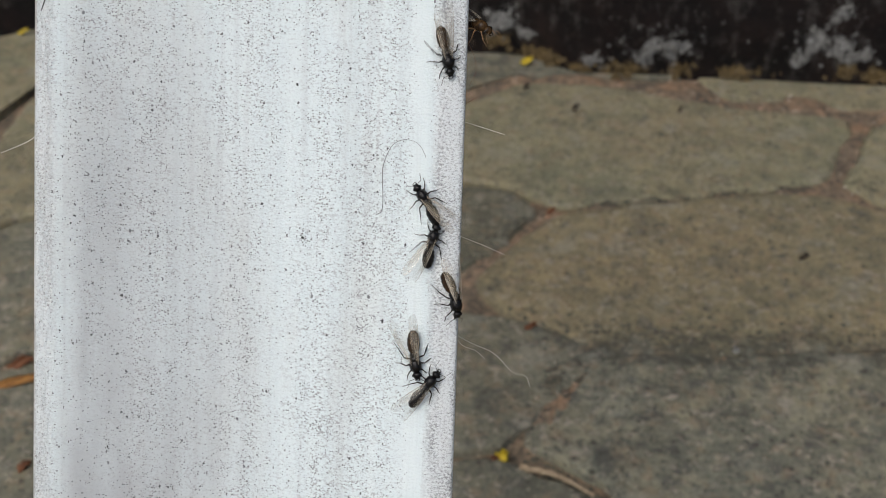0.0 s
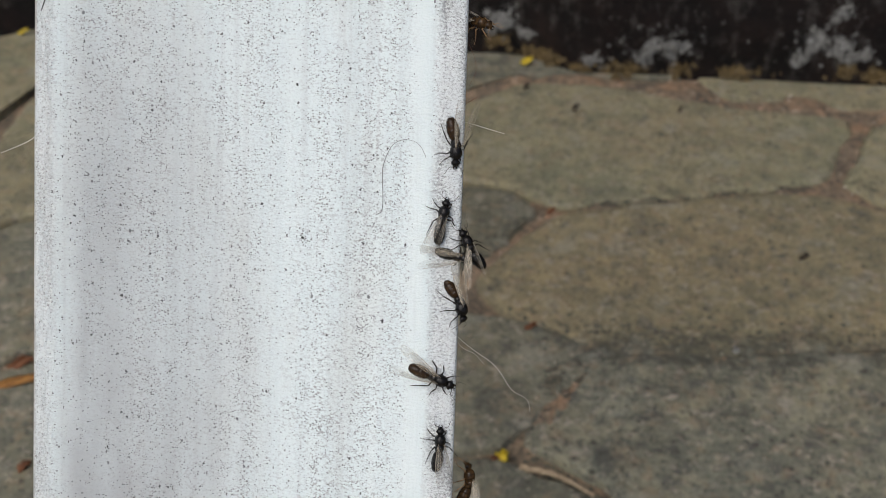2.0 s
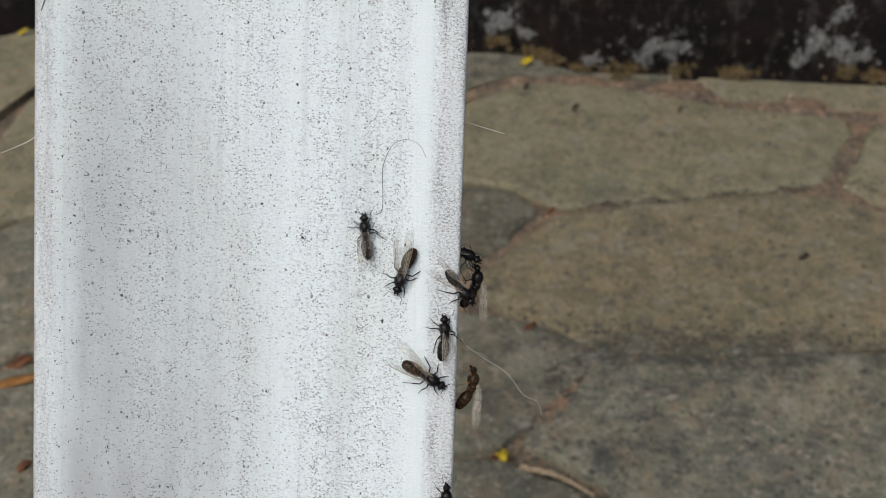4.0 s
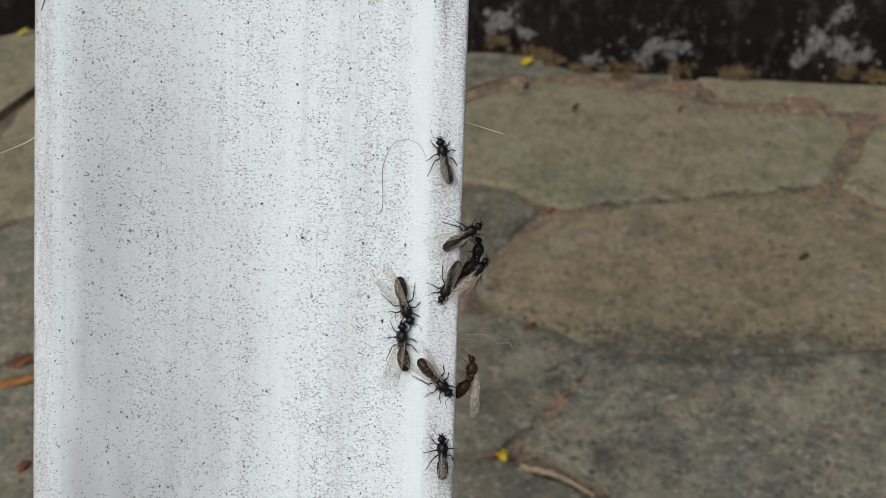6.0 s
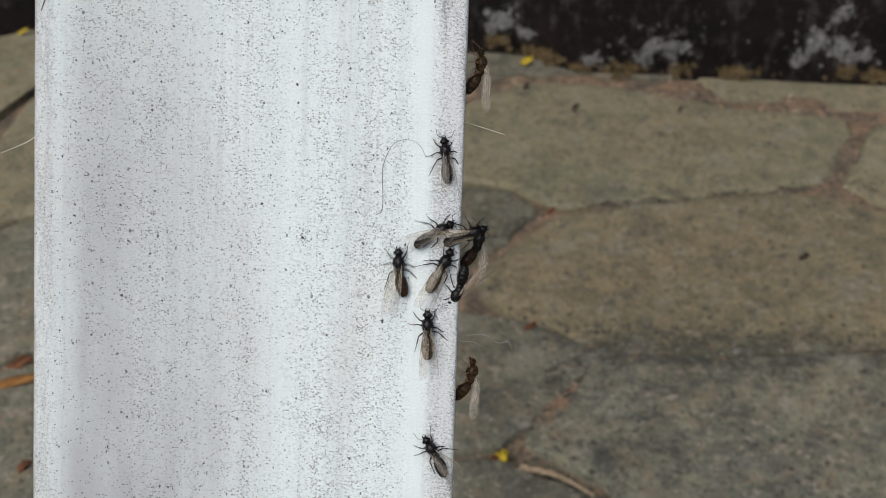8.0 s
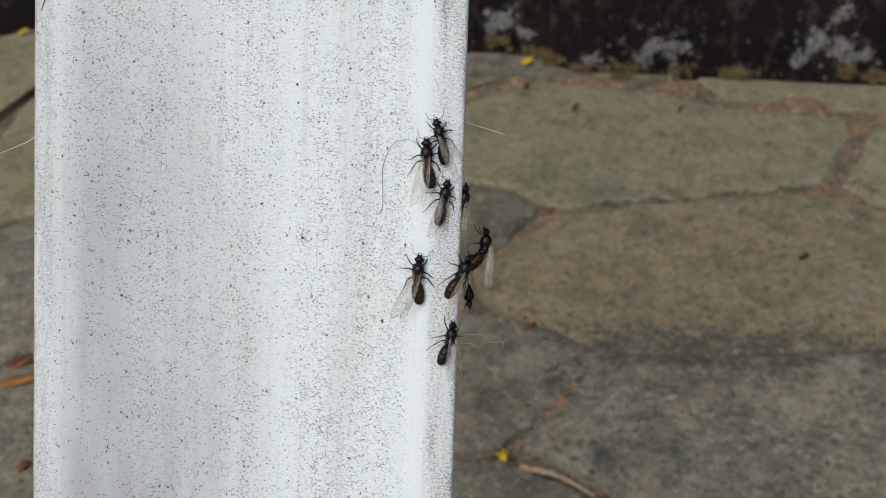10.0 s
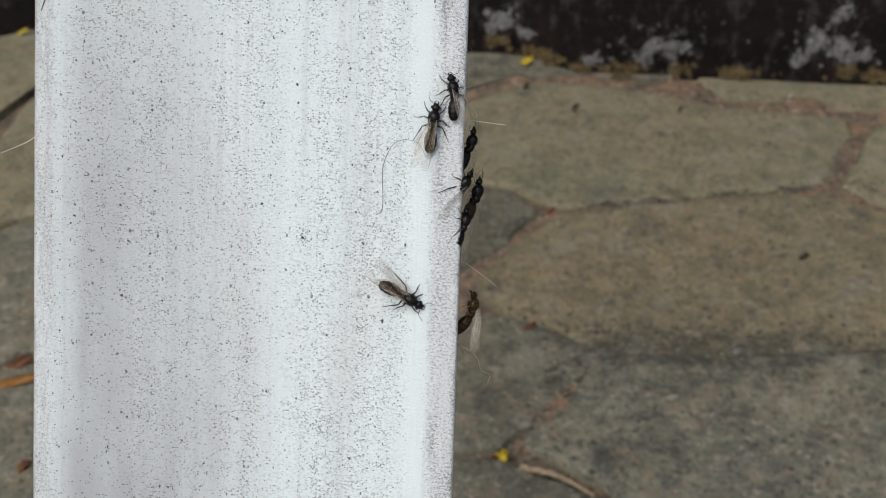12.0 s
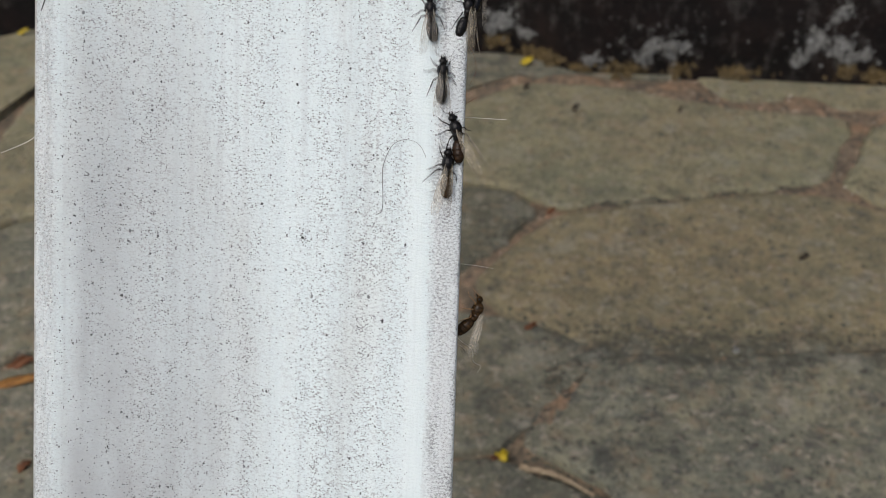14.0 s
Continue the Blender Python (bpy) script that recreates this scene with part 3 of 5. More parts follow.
def build_wall():
    bm = bmesh.new()
    nx, nz = 320, 24
    rows = []
    for j in range(nz + 1):
        z = -0.05 + 0.35 * j / nz
        rows.append([bm.verts.new((-1.6 + 3.2 * i / nx, wall_set_back(-1.6 + 3.2 * i / nx) + 0.004 * noise.noise(Vector((i * 0.125, j * 0.4, 2.0))) + 0.0015 * noise.noise(Vector((i * 0.45, j * 1.3, 7.0))), z)) for i in range(nx + 1)])
    for r0, r1 in zip(rows, rows[1:]):
        for i in range(nx):
            bm.faces.new((r0[i], r0[i + 1], r1[i + 1], r1[i]))
    b = [bm.verts.new(p) for p in ((-1.6, 0.25, -0.05), (1.6, 0.25, -0.05), (1.6, 0.25, 0.30), (-1.6, 0.25, 0.30))]
    bm.faces.new((b[1], b[0], b[3], b[2]))
    bm.faces.new([*rows[-1], b[2], b[3]])
    bm.faces.new([b[0], *[r[0] for r in rows], b[3]][::-1])
    bm.faces.new([b[1], *[r[-1] for r in rows], b[2]])
    wall = part("wall_north", bm, TAR)
    wall.matrix_world = WALL
    tagged(wall, "dark bitumen-painted wall base with flaking limewash and ochre render", "wall", kind="structure")
    upper = bmesh.new()
    bmesh.ops.create_cube(upper, size=1.0)
    for v in upper.verts:
        v.co = Vector((v.co.x * 3.2, 0.135 + v.co.y * 0.23, 1.30 + v.co.z * 2.0))
    part("wall_face", upper, TAR, wall, smooth=False)
    rng = fixed_random(11)
    for i, (x, z, rx, rz) in enumerate(LIME_PATCHES + OCHRE_PATCHES):
        low = i >= len(LIME_PATCHES)
        for q in range(5):
            k = rng.uniform(0.10, 0.26)
            f = part("ochre_flake" if low else "limewash_flake", chip(rx * k, rz * k * 1.2, 0.0004 + 0.0003 * rng.random(), i * 2.3 + q * 7.7, 30), OCHRE if low else LIME, wall, smooth=False)
            px = x + rx * rng.uniform(-0.9, 0.9)
            f.location = (px, wall_set_back(px) - 0.0030 + 0.0002 * q, z + rz * rng.uniform(-0.8, 0.9))
    for q in range(24):
        x, z = rng.choice((0.16, 0.17, 0.05, 0.11, 0.27, 0.28, 0.30, 0.09, 0.20, -0.33)) + rng.gauss(0, 0.022), 0.006 + 0.034 * rng.random() ** 1.4
        r = rng.uniform(0.0005, 0.0013)
        f = part("limewash_flake", chip(r * 1.2, r, 0.0006, q * 1.37, 18), OCHRE if z < 0.016 else LIME, wall, smooth=False)
        f.location = (x, wall_set_back(x) - 0.0032, z)
    return wall


SAND_HEAPS = ((0.275, 0.57, 0.03), (0.25, 0.535, 0.02), (0.30, 0.51, 0.03), (0.09, 0.665, 0.02), (0.17, 0.65, 0.022), (0.25, 0.63, 0.028), (0.33, 0.625, 0.03), (0.075, 0.370, 0.018), (0.064, 0.357, 0.016), (0.052, 0.344, 0.016), (0.06, 0.508, 0.015),
              (0.10, 0.390, 0.012), (0.15, 0.387, 0.014), (0.17, 0.388, 0.012),
              (0.10, 0.513, 0.012), (0.14, 0.518, 0.012), (0.18, 0.524, 0.012), (0.22, 0.530, 0.012), (0.045, 0.49, 0.012), (0.025, 0.468, 0.012), (0.05, 0.41, 0.012), (0.052, 0.500, 0.010), (0.036, 0.480, 0.010), (0.020, 0.456, 0.010), (0.036, 0.661, 0.012), (0.022, 0.648, 0.012), (0.050, 0.670, 0.012))


def sand_height(x, y):
    """The joints are filled unevenly: nearly flush here, hollow there."""
    heap = sum(0.0052 * math.exp(-((x - a) ** 2 + (y - b) ** 2) / r ** 2) for a, b, r in SAND_HEAPS)
    return min(heap, 0.0050) - 0.0026 + 0.0030 * noise.noise(Vector((x * 13.0, y * 13.0, 4.0))) + 0.0008 * noise.noise(Vector((x * 120.0, y * 120.0, 9.0)))


def build_joint_sand(paving):
    nx, ny = 230, 160
    verts = [(-0.50 + 1.0 * i / nx, 0.16 + 0.58 * j / ny) for j in range(ny + 1) for i in range(nx + 1)]
    faces = [(j * (nx + 1) + i, j * (nx + 1) + i + 1, (j + 1) * (nx + 1) + i + 1, (j + 1) * (nx + 1) + i) for j in range(ny) for i in range(nx)]
    me = bpy.data.meshes.new("joint_sand")
    me.from_pydata([(x, y, sand_height(x, y)) for x, y in verts], [], faces)
    me.materials.append(SAND)
    me.polygons.foreach_set("use_smooth", [True] * len(me.polygons))
    ob = new("joint_sand", me)
    ob.parent = paving
    return ob


def build_gravel():
    """Coarse grains of sand and grit in the joints."""
    rng = fixed_random(23)
    verts, faces = [], []
    for _ in range(9000):
        x, y, r = rng.uniform(-0.42, 0.46), rng.uniform(0.20, 0.70), rng.uniform(0.0004, 0.0009) * (1 + rng.random() ** 6 * 1.8)
        b = len(verts)
        turn, h = rng.uniform(0, 6.28), sand_height(x, y)
        for k in range(4):
            a = turn + k * math.pi / 2
            verts.append((x + r * math.cos(a) * rng.uniform(0.7, 1.3), y + r * math.sin(a) * rng.uniform(0.7, 1.3), h + rng.uniform(-0.3, 0.2) * r))
        verts.append((x, y, h + r * rng.uniform(0.5, 1.0)))
        faces += [(b + k, b + (k + 1) % 4, b + 4) for k in range(4)]
    me = bpy.data.meshes.new("gravel")
    me.from_pydata(verts, [], faces)
    me.materials.append(GRIT)
    return tagged(new("gravel", me), "reddish and pale sand grains in the paving joints", "gravel", kind="stuff")


def build_moss(paving):
    """Thin dark moss and dirt that has gathered on the stones along some of the joints."""
    verts, faces = [], []
    for stone in paving.children:
        if abs(stone.data.vertices[0].co.x) < 0.5 and stone.data.vertices[0].co.y > 0.2:
            first = len(verts)
            verts += [v.co.copy() for v in stone.data.vertices]
            faces += [[first + k for k in p.vertices] for p in stone.data.polygons]
    tree = BVHTree.FromPolygons(verts, faces)
    rng = fixed_random(31)
    runs = (((0.030, 0.418), (0.080, 0.406), 0.005, 200), ((0.080, 0.405), (0.160, 0.397), 0.006, 350), ((0.160, 0.397), (0.330, 0.405), 0.006, 400), ((0.085, 0.515), (0.235, 0.535), 0.0018, 500),
            ((0.040, 0.320), (0.115, 0.262), 0.0028, 1500), ((0.042, 0.335), (0.087, 0.386), 0.0013, 60), ((0.060, 0.374), (0.055, 0.362), 0.004, 420), ((0.050, 0.500), (0.004, 0.455), 0.003, 350), ((0.262, 0.540), (0.330, 0.500), 0.003, 350))
    verts, faces = [], []
    for (xa, ya), (xb, yb), spread, count in runs:
        for _ in range(count):
            k = rng.random()
            x, y = xa + (xb - xa) * k + rng.gauss(0, spread * 0.7), ya + (yb - ya) * k + rng.gauss(0, spread)
            if noise.noise(Vector((x * 70, y * 110, 3.0))) < rng.uniform(-0.6, 0.25):
                continue
            hit = tree.ray_cast(Vector((x, y, 0.05)), Vector((0, 0, -1)))[0]
            h = max(sand_height(x, y), hit.z if hit else -1.0)
            r = rng.uniform(0.0004, 0.0011) * (1 + rng.random() ** 5)
            b = len(verts)
            turn = rng.uniform(0, 6.28)
            for q in range(6):
                a = turn + q * math.tau / 6
                verts.append((x + r * 1.5 * math.cos(a) * rng.uniform(0.6, 1.4), y + r * math.sin(a) * rng.uniform(0.6, 1.4), h - 0.0001))
            verts.append((x, y, h + r * rng.uniform(0.06, 0.14)))
            faces += [(b + q, b + (q + 1) % 6, b + 6) for q in range(6)]
    me = bpy.data.meshes.new("moss")
    me.from_pydata(verts, [], faces)
    me.materials.append(MOSS)
    me.polygons.foreach_set("use_smooth", [True] * len(me.polygons))
    return tagged(new("moss", me), "dark greenish moss and dirt along the paving joints", "moss", kind="stuff")


ground = build_ground()
gravel = build_gravel()
pavement = build_paving()
moss = build_moss(pavement)
build_joint_sand(pavement)
wall_north = build_wall()

# ---- the leaning rail ----
RAIL = Matrix(((0.99945948, 0.03278237, -0.00246208, -0.02818101),
               (-0.02112612, 0.58309298, -0.81213069, 0.11490667),
               (-0.02518795, 0.81174373, 0.58347038, 0.30358186),
               (0, 0, 0, 1)))


def face_z(x):
    """The rail's face is slightly hollow."""
    return -2.1 * (1 - (x / 26.8) ** 2) if abs(x) < 26.8 else 0.0


def build_rail():
    """A hollow painted metal profile with rolled edges, from the paving up to the wall."""
    right = [(25.4, 0.02), (26.0, 0.10), (26.6, 0.07), (27.8, 0.05), (29.4, 0.02), (30.15, -0.06), (30.5, -0.24), (30.68, -0.7), (30.72, -1.8), (30.72, -9.0), (30.72, -15.0), (30.0, -17.0), (28.5, -17.8)]
    left = [(-29.1, -17.8), (-30.6, -17.0), (-31.12, -15.0), (-31.12, -9.0), (-31.12, -2.4), (-31.05, -1.3), (-30.85, -0.65), (-30.35, -0.26), (-29.2, -0.04), (-27.9, 0.10), (-27.2, 0.04)]
    face = [(x, face_z(x) + 0.02 * math.sin(x * 1.3)) for x in np.linspace(-26.2, 25.0, 44)]
    outer = left + face + right
    ys = [-374 + 10 * k for k in range(140)]
    bm = bmesh.new()
    rows = []
    for y in ys:
        ring = []
        for x, z in outer:
            d = 0.035 * noise.noise(Vector((x * 0.06, y * 0.012, z * 0.1)))
            ring.append(bm.verts.new((x * MM, y * MM, (z + d) * MM)))
        rows.append(ring)
    inner = []
    for y in (ys[0], ys[-1]):
        inner.append([bm.verts.new((x * 0.94 * MM, y * MM, (-8.9 + (z + 8.9) * 0.80) * MM)) for x, z in outer])
    n = len(outer)
    for r0, r1 in zip(rows, rows[1:]):
        for k in range(n):
            bm.faces.new((r0[k], r0[(k + 1) % n], r1[(k + 1) % n], r1[k]))
    for k in range(n):
        j = (k + 1) % n
        bm.faces.new((inner[0][k], inner[0][j], rows[0][j], rows[0][k]))
        bm.faces.new((rows[-1][k], rows[-1][j], inner[1][j], inner[1][k]))
        bm.faces.new((inner[1][k], inner[1][j], inner[0][j], inner[0][k]))
    bmesh.ops.recalc_face_normals(bm, faces=bm.faces)
    rail = tagged(new("metal_rail"), "weathered white-painted metal rail speckled with dirt, leaning on the wall", "rail")
    rail.matrix_world = RAIL
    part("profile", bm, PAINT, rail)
    # a few clots of dirt stuck to the face
    for i, (x, y, rx, ry) in enumerate(((7.8, 1.7, 0.34, 0.36), (-12.2, 11.4, 0.10, 0.6), (-20.1, -29.8, 0.17, 0.42), (2.1, -3.2, 0.26, 0.2), (-18.2, -7.4, 0.3, 0.5), (27.2, 11.4, 0.2, 0.25),
                                        (3.0, 15.5, 0.1, 0.5), (13.6, 22.3, 0.14, 0.3), (6.5, 33.0, 0.17, 0.17), (15.2, 33.6, 0.1, 0.4), (3.5, -21.6, 0.15, 0.15), (-4.6, 21.5, 0.2, 0.2), (-27.9, 32.4, 0.07, 1.8), (-26.9, -3.2, 0.1, 0.9), (12.9, 16.9, 0.08, 0.45), (16.7, -13.9, 0.08, 0.5), (-21.2, 2.3, 0.15, 0.3))):
        rng = fixed_random(i + 70)
        for q in range(26 if i == 0 else 9):
            k = 0.5 if q == 0 else rng.uniform(0.12, 0.36)
            s = chip(rx * k * MM, ry * k * MM, 0.00004, i * 1.9 + 3 + q, 14)
            bmesh.ops.rotate(s, verts=s.verts, cent=(0, 0, 0), matrix=Matrix.Rotation(radians(-90), 3, "X"))
            ob = part("dirt_speck", s, SOOT, rail, smooth=False)
            px, py = x + (0 if q == 0 else rng.gauss(0, 1.7 * rx)), y + (0 if q == 0 else rng.gauss(0, 1.7 * ry))
            ob.location = (px * MM, py * MM, (face_z(px) if abs(px) < 26 else -0.2) * MM)
    # a scratch through the paint on the rolled edge
    bm = bmesh.new()
    cut = spline([(-28.85 * MM, 35.6 * MM, 0.00 * MM), (-29.1 * MM, 34.6 * MM, -0.03 * MM), (-29.55 * MM, 33.4 * MM, -0.12 * MM), (-29.9 * MM, 32.5 * MM, -0.22 * MM)], 10)
    tube(bm, cut, [(0.04 + 0.05 * math.sin(math.pi * k / 9)) * MM for k in range(10)], 6)
    part("scratch", bm, SOOT, rail)
    return rail


metal_rail = build_rail()


# ---- threads and litter ----
def strand(name, points, radius, mat, label, category, matrix=RAIL, n=28, taper=0.5):
    bm = bmesh.new()
    pts = spline([Vector(p) * MM for p in points], n)
    tube(bm, pts, [radius * MM * (1 - taper * k / (n - 1)) for k in range(n)], 6)
    ob = part(name, bm, mat)
    ob.matrix_world = matrix
    return tagged(ob, label, category)


hair = strand("hair", [(x, y, face_z(x) + h) for x, y, h in ((18.4, 5.5, 0.06), (19.2, 6.2, 0.1), (19.25, 8.6, 0.15), (19.1, 11.8, 0.2), (19.6, 13.9, 0.25), (20.6, 15.7, 0.3), (22.3, 16.4, 0.35), (24.1, 15.9, 0.3), (25.2, 14.2, 0.15), (25.5, 12.6, 0.1))], 0.042, HAIR, "thin dark curved hair stuck to the white rail", "hair")
bristle = strand("straw_bristle", [(30.0, 19.6, -6.0), (31.8, 19.1, -5.0), (36.6, 17.7, -4.0)], 0.08, SILK, "pale stiff straw bristle sticking out from the rail's edge", "straw")
thread = strand("silk_thread", [(30.3, -12.2, -6.0), (32.0, -13.6, -6.0), (33.9, -14.9, -6.0), (36.0, -16.2, -6.0), (37.6, -17.8, -6.0), (39.6, -20.5, -6.0), (42.0, -21.8, -6.0), (42.7, -23.9, -6.0)], 0.045, SILK, "fine pale thread hanging from the rail's edge", "thread")
thread_low = strand("silk_thread", [(30.3, -12.4, -7.0), (31.6, -14.2, -7.0), (33.6, -15.0, -7.0), (35.2, -16.4, -7.0)], 0.035, SILK, "fine pale thread hanging from the rail's edge", "thread")
fibre = strand("dry_fibre", [(30.2, 21.6, -6.0), (31.0, 22.2, -6.0), (32.6, 23.2, -6.0)], 0.06, RUST, "short russet dry fibre on the rail's edge", "fibre")
strand("dry_fibre", [(-30.0, 17.0, -8.0), (-32.5, 15.8, -7.0), (-34.0, 14.4, -6.0), (-37.5, 12.6, -5.0)], 0.11, SILK, "pale dry grass fibre sticking out from the rail's edge", "fibre")
strand("silk_thread", [(30.3, 32.0, -7.0), (31.6, 29.8, -7.0), (32.2, 27.2, -7.0), (31.2, 24.6, -7.0)], 0.035, RUST, "fine curled brown thread beside the rail's edge", "thread")


thread_mid = strand("silk_thread", [(30.3, 2.6, -6.0), (32.0, 2.0, -6.0), (34.5, 1.1, -6.0), (37.4, -0.1, -6.0)], 0.045, SILK, "fine pale thread hanging from the rail's edge", "thread")


def litter(name, x, y, size, mat, seed, label, category, turn=0, lift=0.008):
    bm = chip(size[0], size[1], 0.0006, seed, 26)
    bmesh.ops.rotate(bm, verts=bm.verts, cent=(0, 0, 0), matrix=Matrix.Rotation(radians(-90), 3, "X"))
    for v in bm.verts:
        v.co.z += 0.0012 * math.sin(v.co.x / size[0] * 2.0)
    ob = part(name, bm, mat)
    ob.matrix_world = pose(x, y, lift, 6, -5, turn)
    return tagged(ob, label, category)


litter("leaf_scrap", 0.062, 0.686, (0.0045, 0.003), YELLOW, 1, "yellow withered leaf scrap by the wall's foot", "leaf", 20)
litter("leaf_scrap", 0.0275, 0.3185, (0.0040, 0.0030), YELLOW, 2, "yellow withered leaf scrap in a paving joint", "leaf", -10, 0.004)
litter("leaf_scrap", 0.0225, 0.3165, (0.0045, 0.0016), RUST, 3, "russet withered leaf scrap in a paving joint", "leaf", 5, 0.003)
litter("leaf_scrap", 0.047, 0.405, (0.0034, 0.0013), RUST, 4, "small russet leaf scrap lying on the paving", "leaf", 12, 0.006)
litter("leaf_scrap", -0.218, 0.366, (0.015, 0.0024), DRY_LEAF, 5, "orange-brown withered leaf scrap in a paving joint", "leaf", 8, 0.005)
litter("leaf_scrap", -0.223, 0.379, (0.007, 0.0030), RUST, 13, "russet withered leaf scrap in a paving joint", "leaf", 30, 0.003)
litter("leaf_scrap", -0.198, 0.311, (0.0030, 0.0022), RUST, 14, "small russet leaf scrap lying on the paving", "leaf", 20, 0.006)
litter("leaf_scrap", -0.327, 0.731, (0.0045, 0.0022), YELLOW, 6, "yellow withered leaf scrap by the wall's foot", "leaf", 0, 0.008)
litter("bark_crumb", 0.209, 0.461, (0.0026, 0.0012), BARK, 7, "small dark bark crumb lying on the paving", "crumb", -8, 0.008)
litter("bark_crumb", 0.060, 0.653, (0.0019, 0.0014), BARK, 8, "small dark bark crumb lying on the paving", "crumb", 30, 0.006)
litter("bark_crumb", 0.092, 0.622, (0.0024, 0.0017), BARK, 9, "small dark bark crumb lying on the paving", "crumb", 10, 0.008)
litter("bark_crumb", 0.165, 0.619, (0.0014, 0.0012), BARK, 10, "small dark bark crumb lying on the paving", "crumb", 10, 0.008)
litter("lime_crumb", 0.154, 0.387, (0.0017, 0.0017), LIME, 11, "white lime crumb in a paving joint", "crumb", 0, 0.0058)
litter("leaf_scrap", 0.067, 0.510, (0.003, 0.0016), RUST, 12, "russet withered leaf scrap in a paving joint", "leaf", 40, 0.003)
for k, (a, b) in enumerate((((0.0365, 0.3120), (0.070, 0.2950)), ((0.0385, 0.3105), (0.060, 0.3015)))):
    bm = bmesh.new()
    run = spline([(a[0], a[1], 0.004), ((a[0] + b[0]) / 2 + 0.001, (a[1] + b[1]) / 2 + 0.001, 0.006), (b[0], b[1], 0.004)], 12)
    tube(bm, run, [0.0016 - 0.0008 * i / 11 + 0.0003 * (i % 3 == 0) for i in range(12)], 7)
    tagged(part("straw_stalk", bm, STRAW), "dry pale straw stalk lying in a paving joint", "straw")


# ---- winged ants ----
def leg_mesh(points):
    bm = bmesh.new()
    hip, knee, ankle, foot = [Vector(p) * MM for p in points]
    mid = hip.lerp(knee, 0.55)
    tube(bm, [hip, hip.lerp(knee, 0.2), mid, knee], [0.12 * MM, 0.09 * MM, 0.12 * MM, 0.07 * MM])
    tube(bm, [knee, knee.lerp(ankle, 0.6), ankle], [0.065 * MM, 0.085 * MM, 0.055 * MM])
    tube(bm, [ankle, ankle.lerp(foot, 0.5) + Vector((0, 0, 0.03 * MM)), foot], [0.052 * MM, 0.046 * MM, 0.038 * MM], 5)
    return bm


def wing_edge(side, length, width, n=22):
    """Leading and trailing edge of a wing that lies back along -y; side is 1 for the right one."""
    lead, trail = [], []
    for k in range(n):
        s = math.sin(math.pi / 2 * k / (n - 1))
        blunt = max(0.0, 1 - s ** 5) ** 0.5
        lead.append(Vector((side * width * (0.22 * s ** 0.7 * blunt - 0.16 * s ** 4), -length * s, 0)))
        trail.append(Vector((side * width * (-0.72 * (0.42 + 0.58 * s ** 1.1) * blunt * min(1, s * 6) - 0.16 * s ** 4), -length * s, 0)))
    return lead, trail


def wing_bm(side, length, width):
    lead, trail = wing_edge(side, length, width)
    bm = bmesh.new()
    cols = 6
    grid = []
    for k, (a, b) in enumerate(zip(lead, trail)):
        s = k / (len(lead) - 1)
        row = []
        for j in range(cols + 1):
            p = a.lerp(b, j / cols)
            p.z += 0.10 * math.sin(math.pi * j / cols) * width * 0.4 + 0.05 * math.sin(9 * s + j)
            row.append(bm.verts.new(p * MM))
        grid.append(row)
    for r0, r1 in zip(grid, grid[1:]):
        for j in range(cols):
            bm.faces.new((r0[j], r0[j + 1], r1[j + 1], r1[j]))
    bmesh.ops.remove_doubles(bm, verts=bm.verts, dist=1e-7)
    return bm


def vein_bm(side, length, width):
    lead, trail = wing_edge(side, length, width)
    bm = bmesh.new()
    n = len(lead)

    def point(k, j):
        p = lead[k].lerp(trail[k], j)
        p.z += 0.10 * math.sin(math.pi * j) * width * 0.4 + 0.05 * math.sin(9 * k / (n - 1) + j * 6) + 0.02
        return p * MM

    runs = [[(k, 0.0) for k in range(0, n - 1, 2)], [(k, 0.25 + 0.010 * k) for k in range(0, 17, 2)], [(k, 0.5 + 0.008 * k) for k in range(2, 15, 2)],
            [(9, 0.0), (10, 0.18), (11, 0.35)], [(11, 0.36), (12, 0.48), (13, 0.60)], [(13, 0.0), (14, 0.2), (16, 0.42)]]
    for i, run in enumerate(runs):
        pts = [point(k, j) for k, j in run]
        r = 0.024 if i == 0 else 0.010
        tube(bm, pts, [r * MM * (1 - 0.5 * q / len(pts)) for q in range(len(pts))], 5)
    return bm


